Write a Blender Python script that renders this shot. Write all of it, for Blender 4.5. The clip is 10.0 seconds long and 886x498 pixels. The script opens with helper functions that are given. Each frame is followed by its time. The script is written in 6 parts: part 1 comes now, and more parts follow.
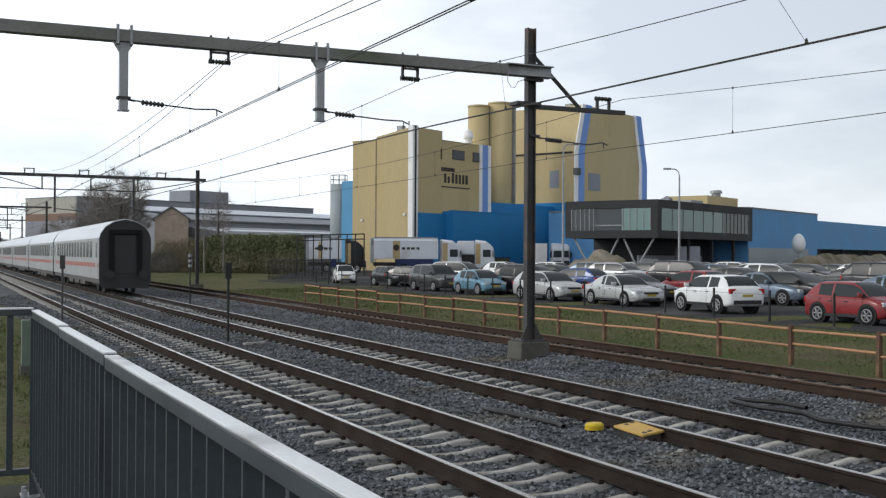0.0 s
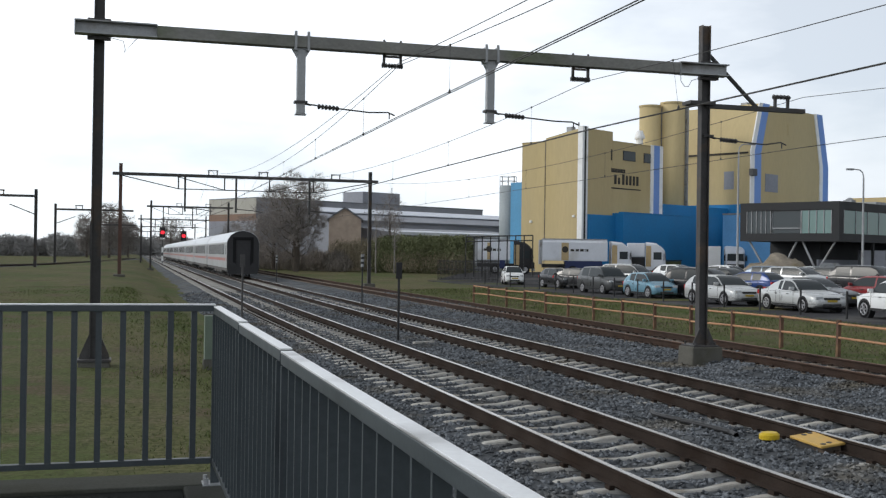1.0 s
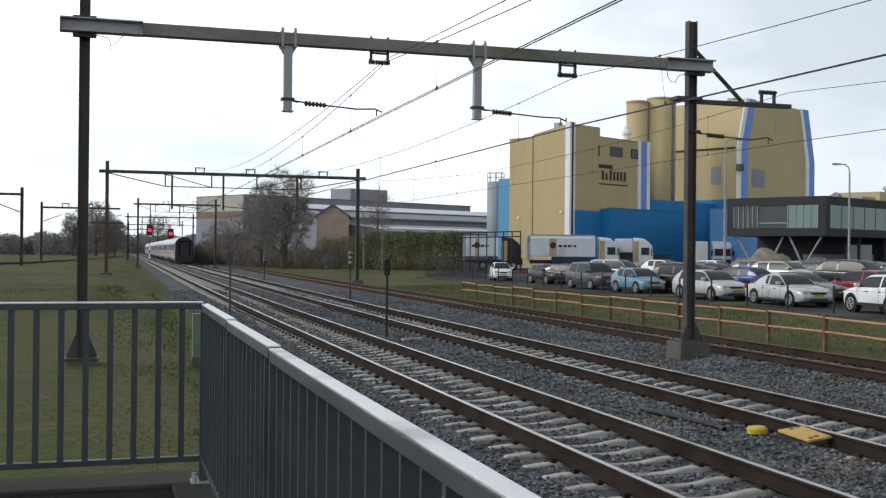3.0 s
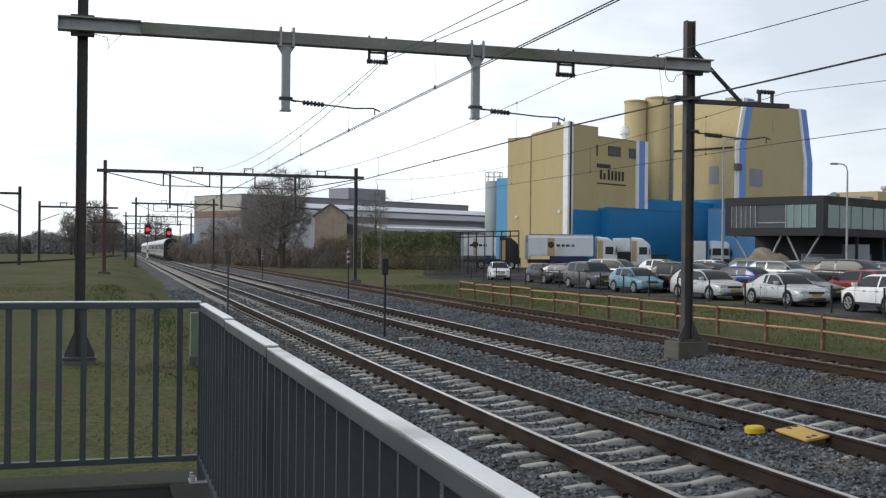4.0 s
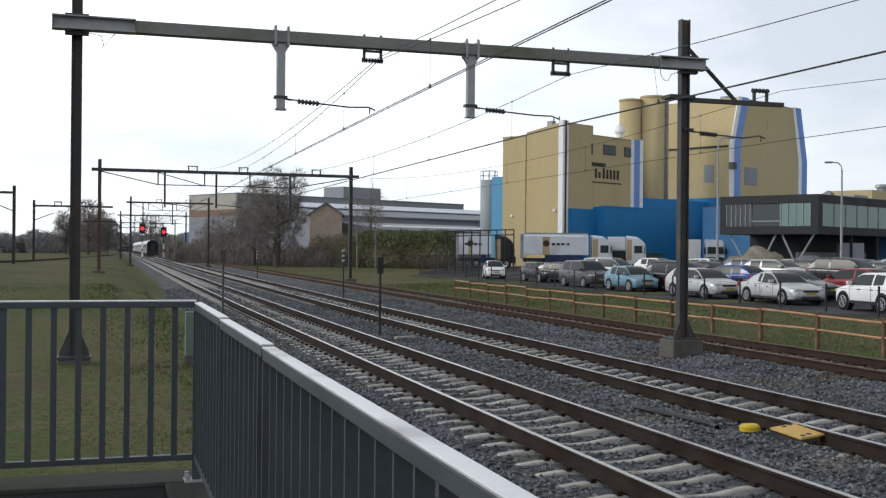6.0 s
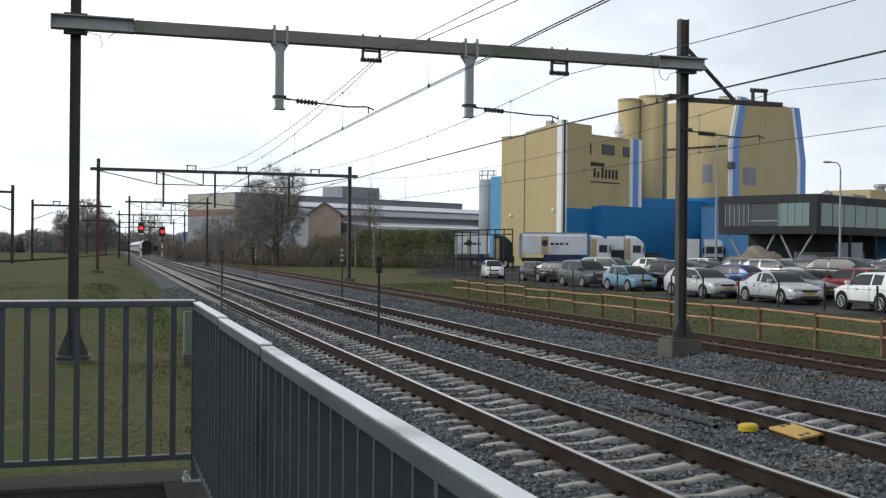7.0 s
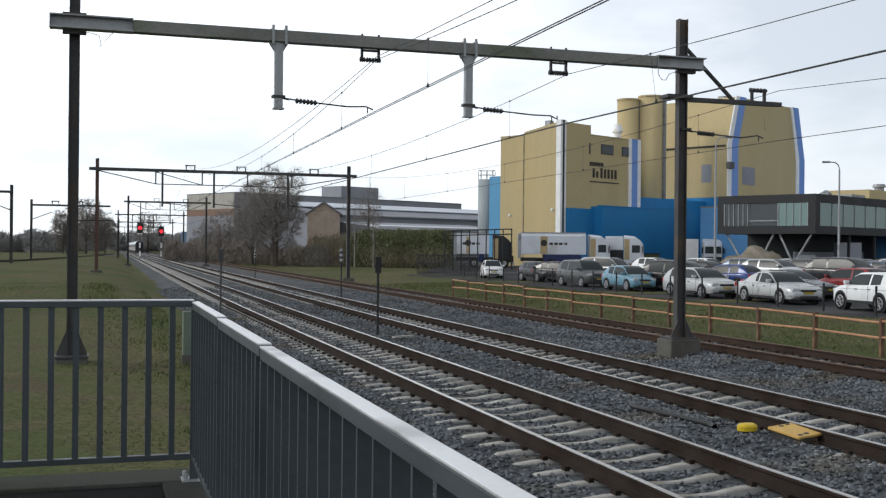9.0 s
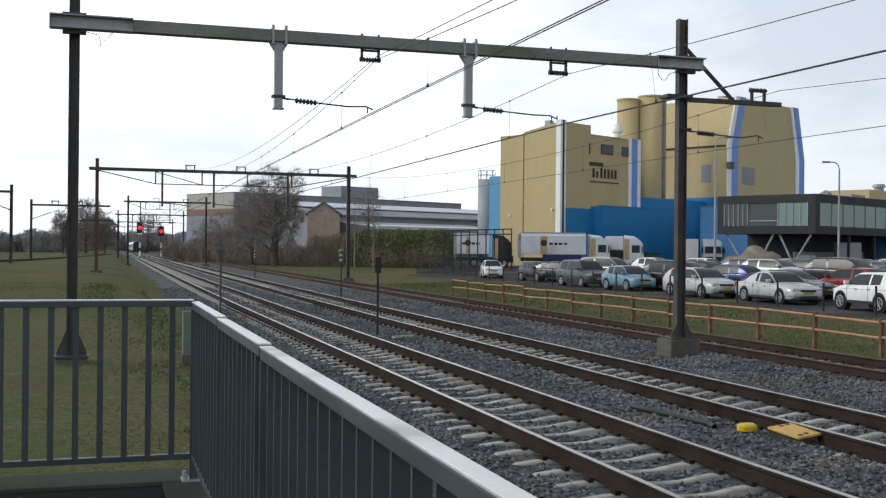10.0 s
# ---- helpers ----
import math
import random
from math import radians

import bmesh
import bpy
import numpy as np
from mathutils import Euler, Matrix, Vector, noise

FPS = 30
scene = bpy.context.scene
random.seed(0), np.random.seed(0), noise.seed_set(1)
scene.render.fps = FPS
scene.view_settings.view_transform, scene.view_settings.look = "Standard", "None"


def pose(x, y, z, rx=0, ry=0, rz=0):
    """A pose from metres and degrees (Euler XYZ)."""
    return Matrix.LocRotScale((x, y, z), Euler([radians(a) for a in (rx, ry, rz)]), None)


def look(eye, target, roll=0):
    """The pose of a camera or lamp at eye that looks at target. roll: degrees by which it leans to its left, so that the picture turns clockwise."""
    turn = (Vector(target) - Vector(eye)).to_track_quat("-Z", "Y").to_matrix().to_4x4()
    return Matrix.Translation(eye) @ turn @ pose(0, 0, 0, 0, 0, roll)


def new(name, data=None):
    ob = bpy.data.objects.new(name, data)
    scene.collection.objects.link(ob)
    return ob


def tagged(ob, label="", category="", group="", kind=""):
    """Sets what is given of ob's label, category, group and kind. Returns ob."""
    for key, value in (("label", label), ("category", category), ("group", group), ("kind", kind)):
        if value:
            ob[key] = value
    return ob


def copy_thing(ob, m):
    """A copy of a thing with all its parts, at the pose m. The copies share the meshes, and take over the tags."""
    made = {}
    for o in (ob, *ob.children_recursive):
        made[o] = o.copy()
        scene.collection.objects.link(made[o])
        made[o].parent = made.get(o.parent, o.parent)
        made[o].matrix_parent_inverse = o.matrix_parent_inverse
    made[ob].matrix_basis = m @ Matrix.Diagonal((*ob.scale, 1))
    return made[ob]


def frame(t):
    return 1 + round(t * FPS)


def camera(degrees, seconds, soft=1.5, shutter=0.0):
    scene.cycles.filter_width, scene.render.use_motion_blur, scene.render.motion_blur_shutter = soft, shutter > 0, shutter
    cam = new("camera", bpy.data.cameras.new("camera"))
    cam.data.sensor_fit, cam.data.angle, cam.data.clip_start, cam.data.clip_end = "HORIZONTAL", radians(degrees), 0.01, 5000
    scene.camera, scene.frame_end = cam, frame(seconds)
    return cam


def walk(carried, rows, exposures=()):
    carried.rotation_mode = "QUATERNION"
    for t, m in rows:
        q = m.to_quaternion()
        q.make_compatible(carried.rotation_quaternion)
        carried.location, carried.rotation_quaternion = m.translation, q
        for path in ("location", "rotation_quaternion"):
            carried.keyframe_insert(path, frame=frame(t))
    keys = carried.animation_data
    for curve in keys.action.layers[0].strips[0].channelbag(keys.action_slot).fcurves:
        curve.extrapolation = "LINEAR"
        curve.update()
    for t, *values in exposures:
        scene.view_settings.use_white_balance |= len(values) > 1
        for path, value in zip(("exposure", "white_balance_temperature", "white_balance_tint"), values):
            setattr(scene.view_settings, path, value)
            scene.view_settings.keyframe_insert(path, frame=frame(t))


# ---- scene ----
EYE = (0.0, 0.0, 2.17)
cam = camera(44.0, 10.0, soft=1.3)


def aim(yaw, pitch, roll):
    a, p = radians(yaw), radians(pitch)
    way = Vector((-math.sin(a) * math.cos(p), math.cos(a) * math.cos(p), math.sin(p)))
    return look(EYE, Vector(EYE) + way, roll)


# the camera swings left in the first second, then settles
TURNS = [(0.0, -25.15, 0.33, 0.31), (0.1, -23.50, 0.33, 0.35), (0.2, -21.83, 0.33, 0.42), (0.3, -20.72, 0.33, 0.46),
         (0.4, -19.62, 0.33, 0.50), (0.5, -19.09, 0.335, 0.52), (0.6, -18.25, 0.33, 0.60), (0.7, -17.62, 0.33, 0.68),
         (0.8, -16.92, 0.33, 0.75), (0.9, -16.55, 0.32, 0.80), (1.0, -16.36, 0.317, 0.83), (1.1, -16.55, 0.30, 0.80),
         (1.2, -16.68, 0.30, 0.78), (1.5, -16.86, 0.288, 0.763), (2.0, -16.81, 0.289, 0.771), (2.5, -16.91, 0.195, 0.603),
         (4.0, -17.09, 0.108, 0.576), (4.5, -17.18, 0.075, 0.571), (5.0, -17.25, 0.066, 0.555), (5.5, -17.30, 0.058, 0.540),
         (7.0, -17.41, 0.028, 0.539), (7.5, -17.42, 0.023, 0.570), (8.0, -17.43, 0.024, 0.556), (8.5, -17.445, 0.024, 0.545),
         (9.0, -17.46, 0.021, 0.550), (9.5, -17.465, 0.020, 0.557), (10.0, -17.467, 0.018, 0.561)]
walk(cam, [(t, aim(y, p, r)) for t, y, p, r in TURNS])

# ---- light: a bright, thinly overcast afternoon, sun low on the left ----
SUN_AZ, SUN_EL = -72.0, 30.0
world = bpy.data.worlds.new("sky")
scene.world = world
world.use_nodes = True
nt = world.node_tree
nt.nodes.clear()
w_out = nt.nodes.new("ShaderNodeOutputWorld")
w_bg = nt.nodes.new("ShaderNodeBackground")
w_sky = nt.nodes.new("ShaderNodeTexSky")
w_sky.sky_type, w_sky.sun_disc = "NISHITA", False
w_sky.sun_elevation, w_sky.sun_rotation = radians(SUN_EL), radians(SUN_AZ)
w_sky.dust_density, w_sky.ozone_density = 0.2, 4.0
w_tc = nt.nodes.new("ShaderNodeTexCoord")
w_map = nt.nodes.new("ShaderNodeMapping")
w_map.inputs["Scale"].default_value = (1.0, 1.0, 3.2)
w_n = nt.nodes.new("ShaderNodeTexNoise")
w_n.inputs["Scale"].default_value, w_n.inputs["Detail"].default_value, w_n.inputs["Roughness"].default_value = 2.3, 7, 0.55
w_ramp = nt.nodes.new("ShaderNodeValToRGB")
w_ramp.color_ramp.elements[0].position, w_ramp.color_ramp.elements[1].position = 0.38, 0.58
w_ramp.color_ramp.elements[0].color, w_ramp.color_ramp.elements[1].color = (0.64, 0.64, 0.64, 1), (1, 1, 1, 1)
w_mix = nt.nodes.new("ShaderNodeMix")
w_mix.data_type = "RGBA"
# thin cloud glows towards the sun and dulls away from it
_a, _e = radians(SUN_AZ), radians(SUN_EL)
w_dot = nt.nodes.new("ShaderNodeVectorMath")
w_dot.operation = "DOT_PRODUCT"
w_dot.inputs[1].default_value = (math.sin(_a) * math.cos(_e), math.cos(_a) * math.cos(_e), math.sin(_e))
w_glow = nt.nodes.new("ShaderNodeMapRange")
w_glow.inputs[1].default_value, w_glow.inputs[2].default_value = -1.0, 1.0
w_glow.inputs[3].default_value, w_glow.inputs[4].default_value = 0.56, 1.70
w_cloud = nt.nodes.new("ShaderNodeVectorMath")
w_cloud.operation = "SCALE"
w_cloud.inputs[0].default_value = (11.9, 12.6, 13.4)
nt.links.new(w_tc.outputs["Generated"], w_dot.inputs[0])
nt.links.new(w_dot.outputs["Value"], w_glow.inputs[0])
# haze whitens the sky low down; overhead it thins out
w_sep = nt.nodes.new("ShaderNodeSeparateXYZ")
w_high = nt.nodes.new("ShaderNodeMapRange")
w_high.interpolation_type = "SMOOTHSTEP"
w_high.inputs[1].default_value, w_high.inputs[2].default_value = 0.15, 0.95
w_high.inputs[3].default_value, w_high.inputs[4].default_value = 1.0, 0.35
w_mul = nt.nodes.new("ShaderNodeMath")
w_mul.operation = "MULTIPLY"
nt.links.new(w_tc.outputs["Generated"], w_sep.inputs[0])
nt.links.new(w_sep.outputs[2], w_high.inputs[0])
nt.links.new(w_glow.outputs[0], w_mul.inputs[0])
nt.links.new(w_high.outputs[0], w_mul.inputs[1])
nt.links.new(w_mul.outputs[0], w_cloud.inputs["Scale"])
nt.links.new(w_cloud.outputs[0], w_mix.inputs[7])
nt.links.new(w_tc.outputs["Generated"], w_map.inputs[0])
nt.links.new(w_map.outputs[0], w_n.inputs["Vector"])
nt.links.new(w_n.outputs[0], w_ramp.inputs[0])
nt.links.new(w_ramp.outputs[0], w_mix.inputs[0])
nt.links.new(w_sky.outputs[0], w_mix.inputs[6])
nt.links.new(w_mix.outputs[2], w_bg.inputs[0])
nt.links.new(w_bg.outputs[0], w_out.inputs[0])
w_bg.inputs[1].default_value = 0.1

sun_data = bpy.data.lights.new("sun", "SUN")
sun_data.energy, sun_data.angle, sun_data.color = 1.7, radians(12), (1.0, 0.96, 0.89)
sun = new("sun", sun_data)
_az, _el = radians(SUN_AZ), radians(SUN_EL)
sun.matrix_world = look((0, 0, 0), (-math.sin(_az) * math.cos(_el), -math.cos(_az) * math.cos(_el), -math.sin(_el)))
sun.location = (-60, 40, 60)
scene.view_settings.exposure = -0.30


# ---- materials ----
def mat(name, col, rough=0.6, metal=0.0, var=0.12, scale=3.0, fine=40.0, bump=0.0, dirt=None, dirt_at=0.6, per=0.0, spec=0.3,
        stretch=(1, 1, 1), emit=0.0):
    """A surface of one base colour with broad stains, fine grain and relief; per: spread from piece to piece."""
    m = bpy.data.materials.new(name)
    m.use_nodes = True
    t = m.node_tree
    b = t.nodes["Principled BSDF"]
    b.inputs["Roughness"].default_value, b.inputs["Metallic"].default_value = rough, metal
    b.inputs["Specular IOR Level"].default_value = spec if rough < 0.84 else 0.06
    tc = t.nodes.new("ShaderNodeTexCoord")
    mp = t.nodes.new("ShaderNodeMapping")
    mp.inputs["Scale"].default_value = stretch
    t.links.new(tc.outputs["Object"], mp.inputs[0])
    n1, n2 = t.nodes.new("ShaderNodeTexNoise"), t.nodes.new("ShaderNodeTexNoise")
    for n, s, d in ((n1, scale, 5), (n2, fine, 3)):
        n.inputs["Scale"].default_value, n.inputs["Detail"].default_value = s, d
        t.links.new(mp.outputs[0], n.inputs["Vector"])
    r1 = t.nodes.new("ShaderNodeMapRange")
    r1.inputs[1].default_value, r1.inputs[2].default_value = 0.3, 0.7
    r1.inputs[3].default_value, r1.inputs[4].default_value = 1 - var, 1 + var
    t.links.new(n1.outputs[0], r1.inputs[0])
    r2 = t.nodes.new("ShaderNodeMapRange")
    r2.inputs[1].default_value, r2.inputs[2].default_value = 0.3, 0.7
    r2.inputs[3].default_value, r2.inputs[4].default_value = 1 - var * 0.7, 1 + var * 0.7
    t.links.new(n2.outputs[0], r2.inputs[0])
    mul = t.nodes.new("ShaderNodeMath")
    mul.operation = "MULTIPLY"
    t.links.new(r1.outputs[0], mul.inputs[0])
    t.links.new(r2.outputs[0], mul.inputs[1])
    last = mul
    if per:
        oi = t.nodes.new("ShaderNodeObjectInfo")
        gi = t.nodes.new("ShaderNodeNewGeometry")
        add = t.nodes.new("ShaderNodeMath")
        add.operation = "ADD"
        t.links.new(oi.outputs["Random"], add.inputs[0])
        t.links.new(gi.outputs["Random Per Island"], add.inputs[1])
        fr = t.nodes.new("ShaderNodeMath")
        fr.operation = "FRACT"
        t.links.new(add.outputs[0], fr.inputs[0])
        r3 = t.nodes.new("ShaderNodeMapRange")
        r3.inputs[3].default_value, r3.inputs[4].default_value = 1 - per, 1 + per
        t.links.new(fr.outputs[0], r3.inputs[0])
        last = t.nodes.new("ShaderNodeMath")
        last.operation = "MULTIPLY"
        t.links.new(mul.outputs[0], last.inputs[0])
        t.links.new(r3.outputs[0], last.inputs[1])
    vm = t.nodes.new("ShaderNodeVectorMath")
    vm.operation = "SCALE"
    t.links.new(last.outputs[0], vm.inputs["Scale"])
    if dirt:
        n3 = t.nodes.new("ShaderNodeTexNoise")
        n3.inputs["Scale"].default_value, n3.inputs["Detail"].default_value = scale * 0.6, 7
        t.links.new(mp.outputs[0], n3.inputs["Vector"])
        r4 = t.nodes.new("ShaderNodeMapRange")
        r4.inputs[1].default_value, r4.inputs[2].default_value = dirt_at - 0.08, dirt_at + 0.08
        t.links.new(n3.outputs[0], r4.inputs[0])
        mx = t.nodes.new("ShaderNodeMix")
        mx.data_type = "RGBA"
        mx.inputs[6].default_value, mx.inputs[7].default_value = (*col, 1), (*dirt, 1)
        t.links.new(r4.outputs[0], mx.inputs[0])
        t.links.new(mx.outputs[2], vm.inputs[0])
    else:
        vm.inputs[0].default_value = col
    t.links.new(vm.outputs[0], b.inputs["Base Color"])
    rr = t.nodes.new("ShaderNodeMapRange")
    rr.inputs[1].default_value, rr.inputs[2].default_value = 0.3, 0.7
    rr.inputs[3].default_value, rr.inputs[4].default_value = max(rough - 0.08, 0.02), min(rough + 0.08, 1)
    t.links.new(n1.outputs[0], rr.inputs[0])
    t.links.new(rr.outputs[0], b.inputs["Roughness"])
    if bump:
        bp = t.nodes.new("ShaderNodeBump")
        bp.inputs["Strength"].default_value, bp.inputs["Distance"].default_value = 0.6, bump
        t.links.new(n2.outputs[0], bp.inputs["Height"])
        t.links.new(bp.outputs[0], b.inputs["Normal"])
    if emit:
        b.inputs["Emission Color"].default_value, b.inputs["Emission Strength"].default_value = (*col, 1), emit
    return m


M = {
    "galv": mat("galvanised_steel", (0.30, 0.31, 0.32), 0.5, 0.35, 0.12, 2.5, 30, 0.001, (0.20, 0.19, 0.18), 0.62),
    "beam": mat("weathered_beam_steel", (0.20, 0.198, 0.185), 0.65, 0.1, 0.16, 1.6, 20, 0.002, (0.12, 0.135, 0.09), 0.60, stretch=(0.6, 1, 1)),
    "mast": mat("dark_mast_steel", (0.060, 0.058, 0.058), 0.6, 0.2, 0.2, 2.0, 30, 0.001, (0.12, 0.08, 0.05), 0.65),
    "mast_brown": mat("brown_mast_steel", (0.13, 0.075, 0.06), 0.6, 0.1, 0.15, 2.0, 30, 0.0),
    "rust": mat("rusty_rail_web", (0.033, 0.025, 0.021), 0.85, 0.0, 0.25, 2.0, 60, 0.002, (0.026, 0.018, 0.014), 0.55),
    "railhead": mat("worn_rail_head", (0.42, 0.40, 0.38), 0.28, 0.9, 0.1, 1.0, 30),
    "rustred": mat("red_rust_rail_web", (0.046, 0.032, 0.026), 0.85, 0.0, 0.25, 2.0, 60, 0.002, (0.050, 0.032, 0.024), 0.55),
    "rustyhead": mat("rusty_rail_head", (0.13, 0.080, 0.058), 0.7, 0.1, 0.2, 1.5, 40),
    "sleeper": mat("concrete_sleeper", (0.40, 0.39, 0.365), 0.9, 0, 0.14, 4.0, 70, 0.002, (0.24, 0.215, 0.18), 0.58, per=0.18),
    "woodsl": mat("old_concrete_sleeper", (0.30, 0.265, 0.225), 0.9, 0, 0.2, 4.0, 60, 0.003, (0.17, 0.135, 0.10), 0.55, per=0.25),
    "concrete": mat("rough_concrete", (0.105, 0.102, 0.090), 0.92, 0, 0.18, 2.5, 45, 0.004, (0.075, 0.072, 0.058), 0.58),
    "copper": mat("weathered_wire", (0.06, 0.058, 0.055), 0.6, 0.3, 0.1),
    "black": mat("black_plastic", (0.018, 0.018, 0.019), 0.5, 0, 0.15, 3, 50),
    "yellow": mat("yellow_plastic", (0.58, 0.41, 0.025), 0.5, 0, 0.1, 8, 60, 0, (0.45, 0.32, 0.05), 0.64),
    "orangemat": mat("orange_yellow_board", (0.52, 0.33, 0.09), 0.6, 0, 0.1, 6, 60, 0.001, (0.5, 0.29, 0.09), 0.62),
    "railing": mat("painted_grey_railing", (0.056, 0.067, 0.074), 0.45, 0.1, 0.1, 3, 80, 0.0004, (0.040, 0.047, 0.053), 0.62),
    "cap": mat("bright_aluminium_cap", (0.68, 0.69, 0.70), 0.40, 0.45, 0.06, 4, 90, 0.0005, (0.33, 0.33, 0.33), 0.66),
    "deck": mat("platform_paving", (0.017, 0.019, 0.017), 0.9, 0, 0.2, 3, 60, 0.003, (0.020, 0.022, 0.018), 0.56),
    "kerb": mat("platform_edge_concrete", (0.060, 0.062, 0.054), 0.9, 0, 0.15, 3, 60, 0.002, (0.045, 0.046, 0.036), 0.58),
    "mill": mat("ochre_cladding", (0.475, 0.38, 0.205), 0.75, 0, 0.05, 0.25, 3, 0, (0.455, 0.36, 0.185), 0.6, stretch=(1, 1, 0.25)),
    "millblue": mat("blue_cladding", (0.016, 0.185, 0.42), 0.6, 0, 0.07, 0.3, 4, 0, (0.014, 0.165, 0.38), 0.6),
    # shed blue lightened, with the haze of distance mixed into the colour
    "shedblue": mat("haze_lightened_shed_blue", (0.10, 0.275, 0.52), 0.6, 0, 0.07, 0.3, 4),
    "palepanel": mat("pale_grey_panel", (0.30, 0.335, 0.35), 0.6, 0, 0.06, 0.4, 4),
    "trimblue": mat("pale_blue_trim", (0.16, 0.29, 0.62), 0.55, 0, 0.05, 0.5, 5),
    "bulkwhite": mat("bluish_white_bodywork", (0.60, 0.62, 0.66), 0.45, 0, 0.06, 0.8, 10, 0, (0.48, 0.48, 0.48), 0.62),
    "emblem": mat("ochre_lorry_panel", (0.40, 0.30, 0.16), 0.55, 0, 0.08, 2, 20),
    "navy": mat("navy_skirt", (0.02, 0.03, 0.09), 0.6, 0, 0.1, 2, 20),
    "farblue": mat("dark_blue_cladding", (0.05, 0.095, 0.17), 0.7, 0, 0.07, 0.3, 4),
    "siloblue": mat("silo_blue_cladding", (0.10, 0.30, 0.50), 0.6, 0, 0.07, 0.3, 4),
    "white": mat("white_paint", (0.78, 0.78, 0.77), 0.5, 0, 0.05, 1, 12, 0, (0.66, 0.65, 0.62), 0.66),
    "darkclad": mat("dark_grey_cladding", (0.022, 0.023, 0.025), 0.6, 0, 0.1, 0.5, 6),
    "soffit": mat("shadowed_concrete_grey", (0.10, 0.10, 0.10), 0.8, 0, 0.1, 0.5, 6),
    "greyclad": mat("grey_warehouse_cladding", (0.25, 0.26, 0.29), 0.7, 0, 0.08, 0.2, 2.5, 0, (0.225, 0.235, 0.265), 0.6),
    "brownband": mat("brown_band_cladding", (0.20, 0.125, 0.09), 0.7, 0, 0.06, 0.2, 2),
    "cream": mat("cream_cladding", (0.38, 0.365, 0.32), 0.7, 0, 0.06, 0.2, 2),
    "brick": mat("orange_brick_wall", (0.45, 0.36, 0.29), 0.9, 0, 0.12, 1.2, 16, 0.003),
    "roofgrey": mat("grey_sheet_roof", (0.18, 0.19, 0.21), 0.6, 0.1, 0.1, 0.3, 3),
    "skylight": mat("pale_roof_strip", (0.55, 0.58, 0.64), 0.5, 0, 0.05, 0.3, 3),
    "sandy": mat("heap_sand", (0.235, 0.205, 0.165), 0.95, 0, 0.3, 0.9, 9, 0.08, (0.15, 0.125, 0.08), 0.54),
    "asphalt": mat("asphalt", (0.042, 0.042, 0.045), 0.9, 0, 0.15, 0.25, 12, 0.004, (0.085, 0.083, 0.08), 0.6),
    "fencewood": mat("orange_fence_rail", (0.40, 0.215, 0.115), 0.7, 0, 0.14, 2.0, 30, 0.001, (0.30, 0.16, 0.09), 0.6, per=0.08),
    "fencepost": mat("brown_fence_post", (0.105, 0.058, 0.038), 0.75, 0, 0.18, 3.0, 30, 0.001, (0.15, 0.09, 0.05), 0.6, per=0.15),
    "bark": mat("dark_bark", (0.085, 0.072, 0.060), 0.95, 0, 0.2, 2, 20, 0.01),
    "twig": mat("winter_twigs", (0.215, 0.195, 0.18), 0.95, 0, 0.2, 0.6, 8, per=0.3),
    "birch": mat("pale_birch_bark", (0.21, 0.195, 0.175), 0.9, 0, 0.2, 2, 20, 0, (0.1, 0.09, 0.08), 0.6),
    "scrubtwig": mat("grey_brown_scrub", (0.22, 0.195, 0.17), 0.95, 0, 0.2, 0.6, 8, per=0.3),
    "leaf": mat("dark_green_leaves", (0.135, 0.148, 0.078), 0.9, 0, 0.25, 0.35, 6, per=0.25),
    "leafbrown": mat("brown_green_hedge", (0.25, 0.215, 0.15), 0.9, 0, 0.25, 0.4, 6, per=0.25),
    # twig colour paled and greyed to paint in the distance haze
    "farwood": mat("twigs_paled_for_haze", (0.27, 0.265, 0.26), 0.95, 0, 0.15, 0.1, 2, per=0.2),
    "grassblade": mat("grass_blades", (0.092, 0.112, 0.044), 0.9, 0, 0.2, 0.5, 5, per=0.45),
    "rubber": mat("tyre_rubber", (0.016, 0.016, 0.017), 0.85, 0, 0.15, 4, 40),
    "rim": mat("alloy_rim", (0.30, 0.30, 0.31), 0.45, 0.5, 0.1, 6, 40),
    "plastic": mat("dark_bumper_plastic", (0.028, 0.029, 0.03), 0.65, 0, 0.1, 4, 40),
    "lamp": mat("clear_headlight", (0.55, 0.57, 0.58), 0.15, 0.3, 0.05, 10, 40),
    "tail": mat("red_tail_light", (0.35, 0.012, 0.012), 0.25, 0, 0.1, 10, 40),
    "plate": mat("yellow_number_plate", (0.40, 0.29, 0.04), 0.5, 0, 0.05, 10, 40),
    "red": mat("red_signal_light", (1.0, 0.03, 0.05), 0.4, 0, 0.02, 10, 40, emit=1.2),
    "trainwhite": mat("light_grey_train_paint", (0.30, 0.31, 0.315), 0.45, 0, 0.06, 0.6, 9, 0, (0.26, 0.26, 0.255), 0.60),
    "trainroof": mat("pale_train_roof", (0.52, 0.54, 0.57), 0.35, 0.2, 0.08, 0.6, 6, 0, (0.5, 0.52, 0.55), 0.6),
    "trainred": mat("red_train_stripe", (0.30, 0.095, 0.075), 0.45, 0, 0.05, 0.8, 9),
    "traindark": mat("dark_train_end", (0.034, 0.034, 0.036), 0.7, 0, 0.15, 1.0, 12),
    "traindirty": mat("dirty_train_skirt", (0.10, 0.095, 0.09), 0.8, 0, 0.2, 0.8, 9),
    "greenbox": mat("pale_green_paint", (0.12, 0.155, 0.12), 0.6, 0, 0.1, 3, 40),
    "letter": mat("dark_sign_letters", (0.035, 0.03, 0.025), 0.6, 0, 0.05),
}


